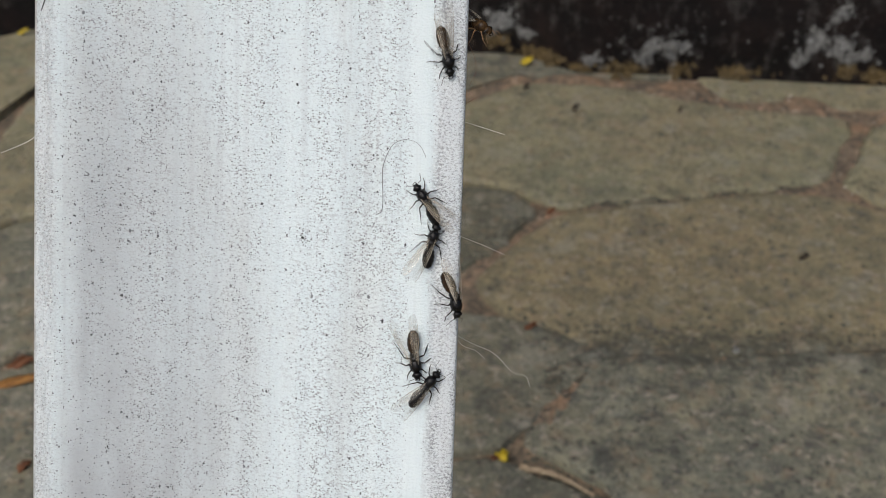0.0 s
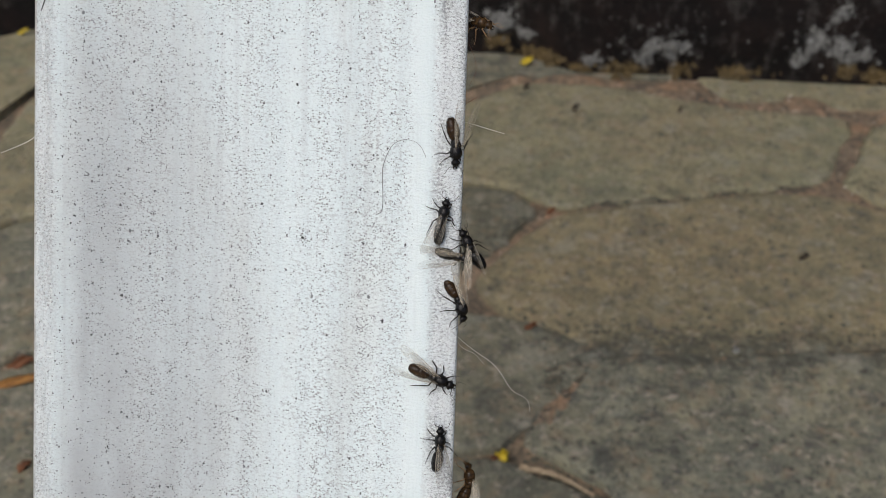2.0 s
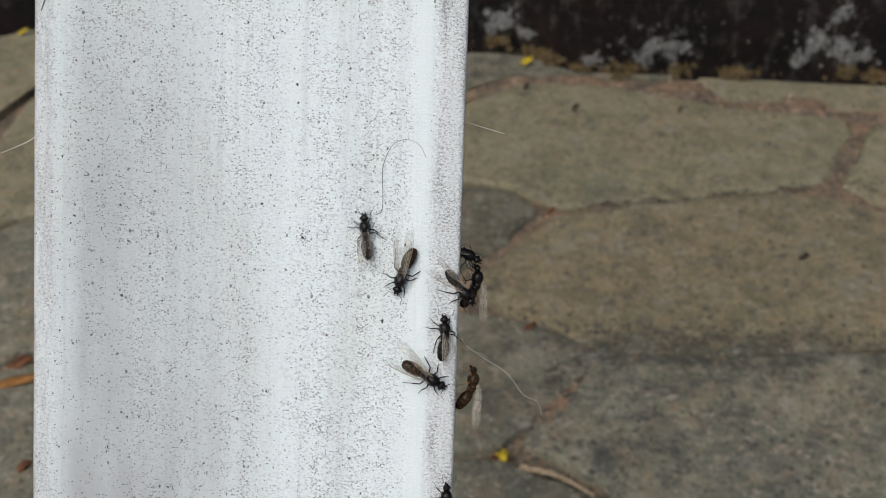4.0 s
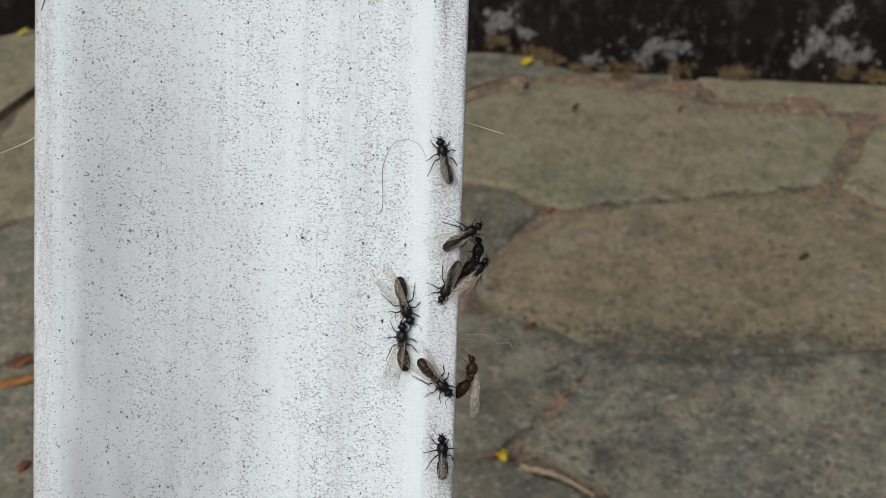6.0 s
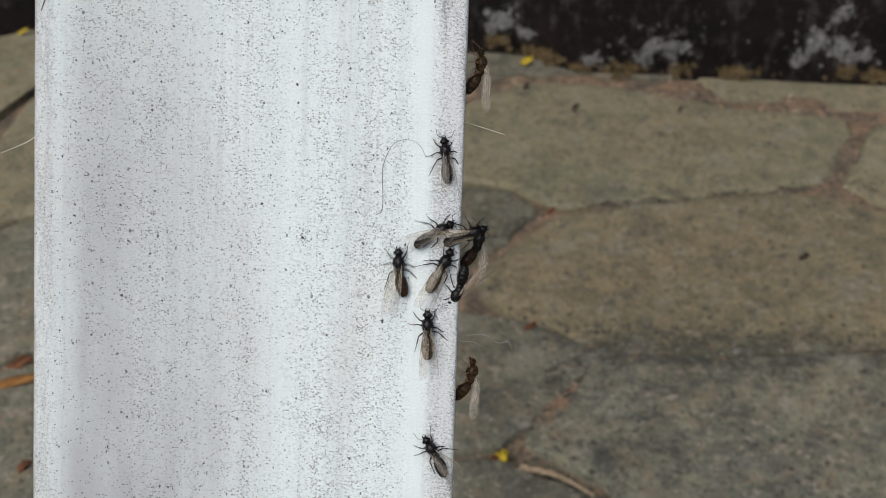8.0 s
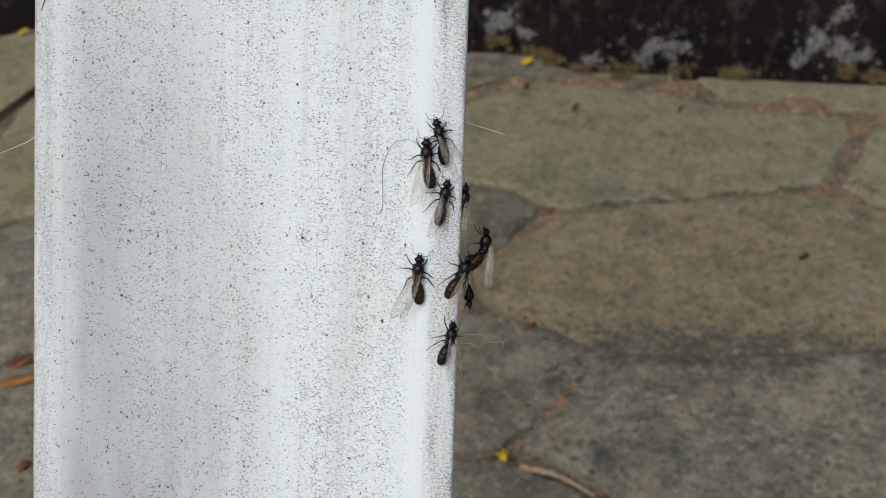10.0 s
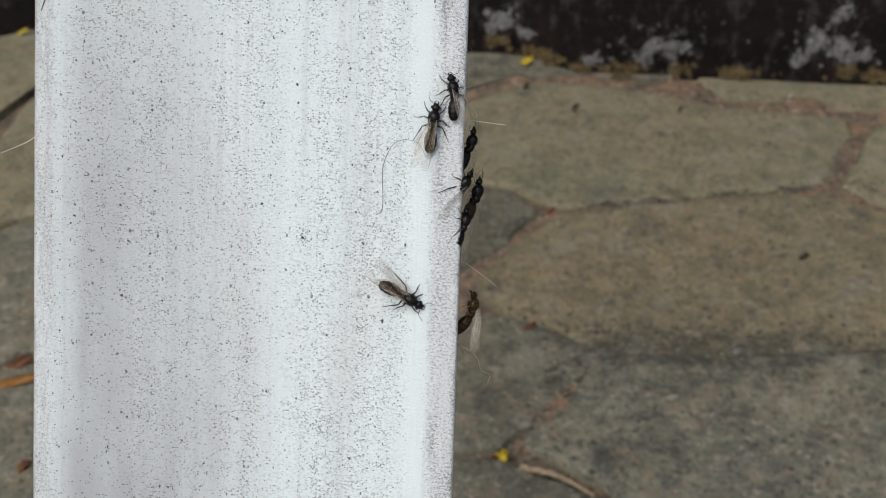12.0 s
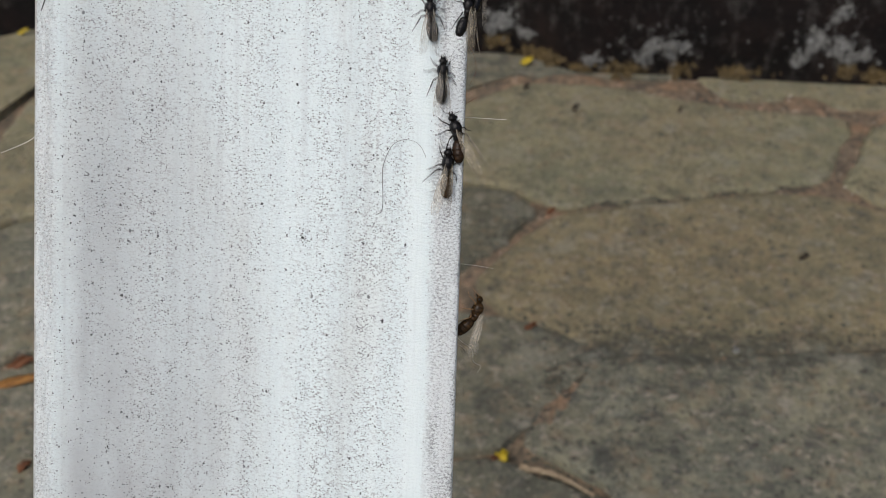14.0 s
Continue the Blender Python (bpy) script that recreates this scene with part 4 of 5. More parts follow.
def build_ant(tone, limb, label, hull=None, stance=0.0, droop=0.0, reach=1.0, wing=None, roof=24, span=1.0):
    """stance: how much higher it stands, in millimetres; droop: how far head and gaster hang; reach: how wide the legs stand; roof: how steeply the folded wings slope; span: how long they are."""
    ant = tagged(new("winged_ant"), label, "ant", "winged ants on the rail")
    hull = hull or BLACK
    ant.empty_display_size = 0.002
    # head with eyes, jaws and elbowed feelers
    bm = bmesh.new()
    ball(bm, (0, 0.05 * MM, 0), (0.58 * MM, 0.52 * MM, 0.46 * MM), 0.16)
    ball(bm, (0, 0.44 * MM, -0.08 * MM), (0.34 * MM, 0.22 * MM, 0.22 * MM), 0.0, 10, 6)
    head = part("head", bm, hull, ant)
    head.location = (0, 1.66 * MM, 0.88 * MM)
    for s in (-1, 1):
        bm = bmesh.new()
        ball(bm, (0, 0, 0), (0.12 * MM, 0.19 * MM, 0.17 * MM), 0.0, 12, 8)
        e = part("eye", bm, EYE_MAT, head)
        e.location = (s * 0.56 * MM, 0.02 * MM, 0.12 * MM)
        bm = bmesh.new()
        tube(bm, spline([(s * 0.20 * MM, 0.55 * MM, -0.12 * MM), (s * 0.26 * MM, 0.75 * MM, -0.15 * MM), (s * 0.04 * MM, 0.90 * MM, -0.17 * MM)], 6), [0.10 * MM, 0.09 * MM, 0.08 * MM, 0.06 * MM, 0.045 * MM, 0.03 * MM], 6)
        part("mandible", bm, tone, head)
        bm = bmesh.new()
        tube(bm, [Vector(p) * MM for p in ((0, 0, 0), (s * 0.34, 0.20, 0.12), (s * 0.78, 0.36, 0.14))], [0.045 * MM, 0.036 * MM, 0.042 * MM], 6)
        tube(bm, spline([Vector(p) * MM for p in ((s * 0.78, 0.36, 0.14), (s * 0.93, 0.68, 0.02), (s * 0.98, 1.02, -0.12), (s * 1.12, 1.34, -0.24))], 8), [0.030 * MM] * 7 + [0.036 * MM], 6)
        f = part("antenna", bm, limb, head)
        f.location = (s * 0.20 * MM, 0.40 * MM, 0.10 * MM)
    # thorax: a high rounded middle with neck, scutellum and waist
    bm = bmesh.new()
    ball(bm, (0, 0.26 * MM, 1.08 * MM), (0.84 * MM, 1.12 * MM, 0.84 * MM), -0.08)
    ball(bm, (0, -0.62 * MM, 1.22 * MM), (0.70 * MM, 0.62 * MM, 0.66 * MM), 0.0, 14, 9)
    ball(bm, (0, -1.04 * MM, 0.94 * MM), (0.64 * MM, 0.56 * MM, 0.60 * MM), 0.0, 14, 9)
    tube(bm, [(0, 1.1 * MM, 0.9 * MM), (0, 1.45 * MM, 0.88 * MM)], [0.26 * MM, 0.20 * MM], 8)
    part("thorax", bm, hull, ant)
    bm = bmesh.new()
    ball(bm, (0, -1.42 * MM, 0.80 * MM), (0.34 * MM, 0.18 * MM, 0.46 * MM), 0.0, 10, 8)
    tube(bm, [(0, -1.15 * MM, 0.70 * MM), (0, -1.70 * MM, 0.74 * MM)], [0.18 * MM, 0.18 * MM], 7)
    part("waist", bm, tone, ant)
    # gaster: overlapping rings that narrow to the tip
    bm = bmesh.new()
    seg, steps = 18, 30
    rings = []
    for k in range(steps + 1):
        s = k / steps
        e = 0.035 + 0.945 * s
        r = 0.87 * (4 * e * (1 - e)) ** 0.38 * (1.06 - 0.16 * s)
        r += 0.075 * (((s * 4.4) % 1.0) - 0.5) * (1 if 0.06 < s < 0.94 else 0)
        y = -3.0 * s
        rings.append([bm.verts.new((r * math.cos(q) * MM, y * MM, (r * 0.95 * math.sin(q) - 0.10 * s) * MM)) for q in [math.tau * i / seg for i in range(seg)]])
    for r0, r1 in zip(rings, rings[1:]):
        for i in range(seg):
            bm.faces.new((r0[i], r0[(i + 1) % seg], r1[(i + 1) % seg], r1[i]))
    bm.faces.new(rings[0][::-1])
    bm.faces.new(rings[-1])
    bmesh.ops.recalc_face_normals(bm, faces=bm.faces)
    gaster = part("gaster", bm, tone, ant)
    gaster.location = (0, -1.34 * MM, 0.92 * MM)
    # legs
    shapes = {"front_leg": ((0.36, 0.75), [(0, 0, 0), (0.60, 0.36, 0.32), (1.00, 0.90, -0.28), (1.25, 1.55, -0.56)]),
              "middle_leg": ((0.42, 0.05), [(0, 0, 0), (0.85, 0.10, 0.40), (1.55, -0.30, -0.22), (2.25, -0.42, -0.56)]),
              "hind_leg": ((0.36, -0.55), [(0, 0, 0), (0.95, -0.40, 0.45), (1.45, -1.50, -0.20), (1.95, -2.55, -0.56)])}
    for kind, ((hx, hy), pts) in shapes.items():
        for s in (-1, 1):
            bm = leg_mesh([(s * x * reach, y, z - stance * (0, 0.1, 0.8, 1.0)[i]) for i, (x, y, z) in enumerate(pts)])
            ob = part(kind, bm, limb, ant)
            ob.location = (s * hx * MM, hy * MM, 0.58 * MM)
            ob["side"] = s
    # wings, folded back over the gaster
    for kind, length, width, y, z, rest in (("hind_wing", 4.6 * span, 1.4, -0.25, 1.78, 8), ("fore_wing", 6.4 * span, 2.0, 0.10, 1.90, 6)):
        for s in (-1, 1):
            ob = part(kind, wing_bm(s, length, width), wing or WING, ant, "cloudy wing membrane coloured pale for sky sheen" if wing is SKYLIT_WING else "clear yellowish wing membrane" if wing else "smoky translucent wing membrane")
            ob.location = (s * 0.42 * MM, y * MM, (z + (0.05 if s > 0 else 0)) * MM)
            ob["roof"] = roof
            ob["side"] = s
            ob["rest"] = rest
            part("venation", vein_bm(s, length, width), VEIN, ob, "brown branching wing venation")
    head.rotation_euler.x = radians(-1.6 * droop)
    gaster["droop"] = droop
    for child in ant.children:
        child.location.z += stance * MM
    return ant


black_ant = build_ant(BLACK, LEG, "glossy black winged ant with smoky folded wings on the rail")
# clear_ant and its copy: wings paled by colour where the sky would reflect
clear_ant = build_ant(BLACK, LEG, "glossy black winged ant, wings coloured paler for the sky's sheen", wing=CLEAR_WING, roof=32, span=1.04)
brown_ant = build_ant(BROWN, LEG, "black winged ant with brown gaster and clear wings on the rail", wing=CLEAR_WING, span=1.07)
tan_ant = build_ant(TAN, AMBER, "tan-brown winged ant clinging to the rail's edge", TAN, 0.8, 24.0, 0.8, SKYLIT_WING, 48)
dark_ant = build_ant(BROWN, LEG, "dark winged ant clinging to the rail's rounded edge", BLACK, 0.8, 24.0, 0.8, SKYLIT_WING, 48)
for grown in (brown_ant, tan_ant, dark_ant):
    grown.scale = (1.08, 1.08, 1.08)
ant_f, ant_b, ant_e, ant_k, ant_d = black_ant, clear_ant, brown_ant, tan_ant, dark_ant
ant_c = copy_thing(clear_ant, Matrix())
ant_h, ant_j = [copy_thing(black_ant, Matrix()) for _ in range(2)]
ant_a, ant_i = [copy_thing(brown_ant, Matrix()) for _ in range(2)]
ant_g = copy_thing(tan_ant, Matrix())


# ---- movement ----
def on_rail(x, y, z, heading, lean, rear=0):
    """A place on the rail in millimetres; heading clockwise from straight up; lean: how far the back turns to the rail's outer edge; rear: nose up."""
    turn = math.cos(radians(heading))
    return RAIL @ Matrix.Translation((x * MM, y * MM, z * MM)) @ Matrix.Rotation(radians(-heading), 4, "Z") @ Matrix.Rotation(radians(lean * turn), 4, "Y") @ Matrix.Rotation(radians(rear), 4, "X")


def parts_of(ant, kind):
    return [c for c in ant.children_recursive if c.name.split(".")[0] == kind]


def gait(ant, rows):
    """Legs that swing in two sets of three as far as the ant walks, and feelers that feel about."""
    times = [0.2 * k for k in range(71)]
    way, travelled, last = [], 0.0, None
    for t in times:
        i = max(k for k, r in enumerate(rows) if r[0] <= t + 1e-6)
        j = min(i + 1, len(rows) - 1)
        f = 0 if i == j else (t - rows[i][0]) / (rows[j][0] - rows[i][0])
        p = rows[i][1].translation.lerp(rows[j][1].translation, f)
        step = (p - last).length if last else 0.0
        last = p
        travelled += step
        way.append((t, min(1.0, step / 0.0008), travelled))
    for k, kind in enumerate(("front_leg", "middle_leg", "hind_leg")):
        for leg in parts_of(ant, kind):
            s = leg["side"]
            half = math.pi if (k + (s > 0)) % 2 else 0.0
            home = leg.location.copy()
            walk(leg, [(t, Matrix.Translation(home) @ Matrix.Rotation(radians(s * (4 + 20 * go * math.sin(d / 0.0019 * math.pi + half))), 4, "Z")) for t, go, d in way])
    for q, feeler in enumerate(parts_of(ant, "antenna")):
        home = feeler.location.copy()
        walk(feeler, [(0.4 * k, Matrix.Translation(home) @ pose(0, 0, 0, 7 * math.sin(k * 1.9 + q), 0, 13 * math.sin(k * 1.3 + 2.1 * q + home.x * 9000))) for k in range(36)])


def fold(ant, rows):
    """Wings: seconds, the way both pairs swing to one side, how far they spread, in degrees."""
    for kind in ("fore_wing", "hind_wing"):
        for w in parts_of(ant, kind):
            s, rest, home = w["side"], w["rest"], w.location.copy()
            walk(w, [(t, Matrix.Translation(home) @ pose(0, 0, 0, -3, s * w["roof"], s * (rest + spread) - swing)) for t, swing, spread in rows])
    for g in parts_of(ant, "gaster"):
        home = g.location.copy()
        walk(g, [(t, Matrix.Translation(home) @ pose(0, 0, 0, g["droop"], 0, swing * 0.8)) for t, swing, spread in rows])


def sway(thing, pivot, rows):
    """A thread or bristle that turns about the spot where it sticks to the rail; pivot in millimetres, turn, shift along the rail, and how far its end is blown back, in degrees."""
    p = Matrix.Translation(Vector(pivot) * MM)
    walk(thing, [(t, RAIL @ Matrix.Translation((0, dy * MM, 0)) @ p @ Matrix.Rotation(radians(a), 4, "Z") @ Matrix.Rotation(radians(back), 4, Vector((1, 1, 0))) @ p.inverted()) for t, a, dy, back in rows])


def motions():
    sway(bristle, (30.0, 19.6, -6.0), [(0, 0, 0, 0), (3, 1, 0, 0), (8, 0, 0, 0), (11.5, 1, 0, 0), (12.0, 10, 0.2, 0), (13.0, 15, 0.4, 0), (14.0, 14, 0.5, 0)])
    sway(thread, (30.3, -12.2, -6.0), [(0, 6, 0, 25), (0.5, -4, 0, 0), (1.0, 4, 0, 20), (1.5, -2, 0, 0), (2.5, -2, 0, 15), (3.2, -4, 0, 0), (5.5, 16, 0, 50), (8.0, 18, 0, 52), (10.5, 14, 0, 56), (11.5, -12, 0, 50), (14.0, -22, 0, 56)])
    sway(thread_low, (30.3, -12.4, -7.0), [(0, 0, 0, 10), (1.5, -4, 0, 0), (3.2, -2, 0, 0), (5.5, 5, 0, 40), (8.0, 8, 0, 40), (10.5, 6, 0, 45), (11.5, -26, 0, 40), (14.0, -24, 0, 45)])
    sway(thread_mid, (30.3, 2.6, -6.0), [(0, 0, 0, 0), (0.6, 0, 0, 0), (1.2, 6, 0, 0), (1.8, -56, 0, 20), (3.0, -46, 0, 20), (5.5, -62, 0, 30), (10.3, -60, -2, 30), (12.5, -10, -4.2, 40), (14.0, 2, -4.2, 45)])
    rows = [
        (0.00, on_rail(27.8, 27.8, -0.3, 167, 9)), (0.50, on_rail(25.2, 22.4, -0.2, 186, 0)),
        (1.00, on_rail(24.7, 21.3, -0.3, 175, 0)), (1.50, on_rail(28.5, 20.8, -0.3, 136, 14)),
        (2.00, on_rail(29.0, 15.1, -0.5, 177, 27)), (2.50, on_rail(27.0, 11.1, -0.2, 183, 5)),
        (3.00, on_rail(25.0, 3.2, -0.3, 198, 0)), (3.20, on_rail(23.9, 0.7, -0.4, 201, 0)),
        (4.20, on_rail(22.3, -4.0, -0.7, 191, 0)), (5.30, on_rail(23.4, -8.1, -0.5, 156, 0)),
        (5.50, on_rail(23.1, -8.2, -0.5, 160, 0)), (6.00, on_rail(23.1, -7.8, -0.5, 159, 0)),
        (6.50, on_rail(23.2, -8.2, -0.5, 171, 0)), (7.00, on_rail(24.7, -7.1, -0.3, 137, 0)),
        (7.50, on_rail(25.3, -6.7, -0.2, 122, 0)), (7.75, on_rail(26.8, -3.9, -0.3, 75, 6)),
        (8.00, on_rail(28.2, -1.1, -0.3, 27, 11)), (8.20, on_rail(29.7, -0.9, -0.9, 44, 30)),
        (9.20, on_rail(31.1, -2.6, -0.9, 37, 30)), (10.30, on_rail(29.6, -0.5, -1.1, 24, 50)),
        (10.50, on_rail(28.6, 3.1, -0.3, 10, 17)), (11.00, on_rail(29.6, 8.8, -1.0, 7, 48)),
        (11.50, on_rail(29.5, 8.6, -0.9, 9, 42)), (12.00, on_rail(31.8, 9.2, -5.5, 16, 88)),
        (12.50, on_rail(31.4, 8.4, -5.5, 4, 88)), (12.75, on_rail(30.2, 10.1, -3.0, -21, 57)),
        (13.00, on_rail(29.8, 10.6, -0.5, -46, 25)), (13.50, on_rail(29.4, 13.9, -0.9, -41, 39)),
        (14.00, on_rail(29.0, 17.8, -0.5, -16, 27)),
    ]
    walk(ant_a, rows)
    gait(ant_a, rows)
    rows = [
        (0.00, on_rail(25.2, 8.2, -0.2, -36, 0)), (0.50, on_rail(25.9, 7.4, -0.0, -47, 0)),
        (1.00, on_rail(29.7, 5.4, -0.7, -23, 25)), (1.50, on_rail(31.8, 3.4, -0.7, -31, 25)),
        (2.00, on_rail(31.4, 1.6, -0.7, -27, 25)), (2.25, on_rail(31.2, 0.9, -3.1, 33, 54)),
        (2.50, on_rail(31.0, 0.1, -5.5, 92, 84)), (3.00, on_rail(31.6, -1.0, -5.5, 115, 88)),
        (3.20, on_rail(31.6, -1.2, -5.5, 119, 88)), (5.30, on_rail(31.4, 0.9, -5.5, 99, 88)),
        (5.50, on_rail(31.6, 1.1, -5.5, 99, 88)), (5.75, on_rail(31.6, 2.3, -3.0, 78, 54)),
        (6.00, on_rail(31.6, 3.6, -0.5, 57, 20)), (6.50, on_rail(32.7, 3.6, -0.5, 66, 20)),
        (7.00, on_rail(32.6, 3.1, -0.5, 72, 20)), (7.50, on_rail(32.3, 3.8, -0.5, 71, 20)),
        (8.00, on_rail(32.2, 3.5, -0.5, 71, 20)), (8.20, on_rail(32.5, 3.3, -0.5, 75, 20)),
        (8.70, on_rail(32.2, 4.4, -3.0, 52, 54)), (9.20, on_rail(31.9, 5.5, -5.5, 29, 88)),
        (10.30, on_rail(29.7, 8.8, -1.1, 9, 52)), (10.50, on_rail(30.7, 10.6, -5.9, 10, 80)),
        (11.00, on_rail(29.7, 14.7, -1.1, -11, 52)), (11.50, on_rail(30.0, 13.5, -1.4, -12, 69)),
        (12.00, on_rail(30.8, 16.6, -5.5, 16, 81)), (12.50, on_rail(30.3, 19.7, -2.4, 26, 76)),
        (13.00, on_rail(28.0, 24.9, -0.3, -8, 10)), (13.50, on_rail(29.0, 32.4, -0.5, 8, 27)),
        (14.00, on_rail(29.7, 35.4, -1.1, 9, 56)),
    ]
    walk(ant_b, rows)
    gait(ant_b, rows)
    rows = [
        (0.00, on_rail(26.6, 2.4, -0.1, 17, 3)), (0.50, on_rail(24.8, 5.4, -0.3, -6, 0)),
        (1.00, on_rail(27.6, 3.7, -0.2, 50, 8)), (1.50, on_rail(30.4, 2.5, -1.1, 68, 35)),
        (2.00, on_rail(31.1, -0.4, -1.1, 99, 35)), (2.50, on_rail(30.5, -2.9, -1.1, 147, 35)),
        (3.00, on_rail(31.8, -4.8, -1.1, 122, 35)), (3.20, on_rail(31.6, -5.1, -1.1, 126, 35)),
        (5.30, on_rail(30.9, -5.7, -1.1, 140, 35)), (5.50, on_rail(31.1, -5.5, -1.1, 140, 35)),
        (5.75, on_rail(32.0, -3.6, -1.1, 93, 35)), (6.00, on_rail(32.8, -1.6, -1.1, 46, 35)),
        (6.50, on_rail(32.1, -3.0, -5.9, -8, 80)), (6.67, on_rail(31.9, -4.5, -5.8, 48, 83)),
        (6.83, on_rail(31.7, -6.0, -5.6, 104, 85)), (7.00, on_rail(32.2, -7.6, -5.5, 160, 88)),
        (7.50, on_rail(30.3, -5.7, -1.6, 184, 70)), (8.00, on_rail(29.7, -5.1, -1.1, 207, 51)),
        (8.20, on_rail(29.9, -4.4, -1.3, 227, 64)), (9.20, on_rail(31.6, -6.6, -5.5, 164, 88)),
        (10.30, on_rail(31.0, -6.1, -5.5, 166, 83)), (10.50, on_rail(31.2, -7.1, -5.5, 168, 86)),
        (10.75, on_rail(27.1, -12.1, -11.7, 171, 133)), (11.00, on_rail(23.0, -17.1, -17.9, 175, 180)),
        (12.00, on_rail(23.0, -19.0, -17.9, 178, 180)), (14.00, on_rail(23.0, -19.0, -17.9, 178, 180)),
    ]
    walk(ant_c, rows)
    gait(ant_c, rows)
    rows = [
        (0.00, on_rail(29.2, -6.8, -0.7, 166, 32)), (0.50, on_rail(29.3, -7.0, -0.8, 160, 34)),
        (1.00, on_rail(29.3, -6.8, -0.7, 172, 32)), (1.50, on_rail(29.5, -6.8, -1.0, 160, 45)),
        (2.00, on_rail(29.6, -7.7, -1.1, 163, 50)), (2.25, on_rail(30.6, -6.3, -3.5, 90, 65)),
        (2.50, on_rail(31.6, -4.9, -5.9, 16, 80)), (3.00, on_rail(30.9, -4.1, -5.8, 4, 76)),
        (3.20, on_rail(30.9, -4.3, -5.8, 4, 76)), (4.20, on_rail(31.5, -3.3, -5.8, 8, 76)),
        (5.30, on_rail(31.3, 1.3, -5.8, 19, 76)), (5.50, on_rail(31.3, 1.4, -5.8, 18, 76)),
        (6.00, on_rail(31.4, 0.5, -5.8, 12, 76)), (6.50, on_rail(31.5, 1.1, -5.8, 8, 76)),
        (7.00, on_rail(31.5, 1.6, -5.8, 13, 76)), (7.50, on_rail(31.5, 1.9, -5.8, 12, 76)),
        (8.00, on_rail(31.5, 2.2, -5.8, 11, 76)), (8.20, on_rail(31.5, 2.4, -5.8, 10, 76)),
        (9.20, on_rail(32.2, 1.7, -5.8, 11, 76)), (10.30, on_rail(32.5, 1.9, -5.8, 10, 76)),
        (10.50, on_rail(31.8, 2.8, -5.9, 21, 80)), (11.00, on_rail(32.1, 2.8, -5.8, 7, 76)),
        (11.50, on_rail(32.2, 7.2, -5.8, 2, 76)), (11.75, on_rail(27.6, 5.4, -11.9, 1, 128)),
        (12.00, on_rail(23.0, 3.5, -17.9, 1, 180)), (13.00, on_rail(23.0, 2.2, -17.9, 1, 180)),
        (13.25, on_rail(26.8, 2.8, -11.7, 10, 120)), (13.50, on_rail(31.8, 1.9, -8.0, 40, 62, 30)),
        (13.75, on_rail(26.8, 2.1, -11.7, 0, 135)), (14.00, on_rail(23.0, 0.7, -17.9, 1, 180)),
    ]
    walk(ant_d, rows)
    gait(ant_d, rows)
    rows = [
        (0.00, on_rail(24.7, -15.6, -0.3, 170, 0)), (0.50, on_rail(24.7, -15.6, -0.3, 177, 0)),
        (1.00, on_rail(26.3, -17.8, -0.1, 125, 1)), (1.50, on_rail(28.0, -18.0, -0.3, 108, 10)),
        (2.00, on_rail(28.1, -18.0, -0.3, 114, 10)), (2.50, on_rail(27.9, -18.3, -0.3, 131, 10)),
        (3.00, on_rail(27.9, -17.6, -0.3, 108, 9)), (3.20, on_rail(27.2, -18.1, -0.2, 126, 6)),
        (5.30, on_rail(26.9, -17.4, -0.1, 109, 5)), (5.50, on_rail(27.1, -18.2, -0.2, 137, 6)),
        (6.00, on_rail(28.3, -18.6, -0.3, 137, 11)), (6.50, on_rail(28.1, -16.6, -0.3, 88, 10)),
        (7.00, on_rail(26.8, -14.4, -0.1, 26, 4)), (7.50, on_rail(26.7, -12.4, -0.1, -0, 4)),
        (8.00, on_rail(26.3, -10.4, -0.1, -2, 2)), (8.20, on_rail(26.3, -9.5, -0.1, 2, 1)),
        (9.20, on_rail(25.4, -6.4, -0.2, 5, 0)), (10.30, on_rail(24.6, -1.9, -0.3, 5, 0)),
        (10.50, on_rail(24.7, -1.9, -0.3, 8, 0)), (11.00, on_rail(24.4, -1.7, -0.4, 4, 0)),
        (11.50, on_rail(26.0, -2.5, -0.0, 32, 0)), (11.75, on_rail(24.7, -4.4, -0.3, 76, 0)),
        (12.00, on_rail(23.4, -6.3, -0.5, 121, 0)), (12.50, on_rail(27.2, -3.0, -0.2, 52, 6)),
        (13.00, on_rail(27.4, 1.1, -0.2, 0, 7)), (13.50, on_rail(27.8, 5.5, -0.2, -3, 9)),
        (14.00, on_rail(28.2, 12.9, -0.3, 3, 11)),
    ]
    walk(ant_e, rows)
    gait(ant_e, rows)
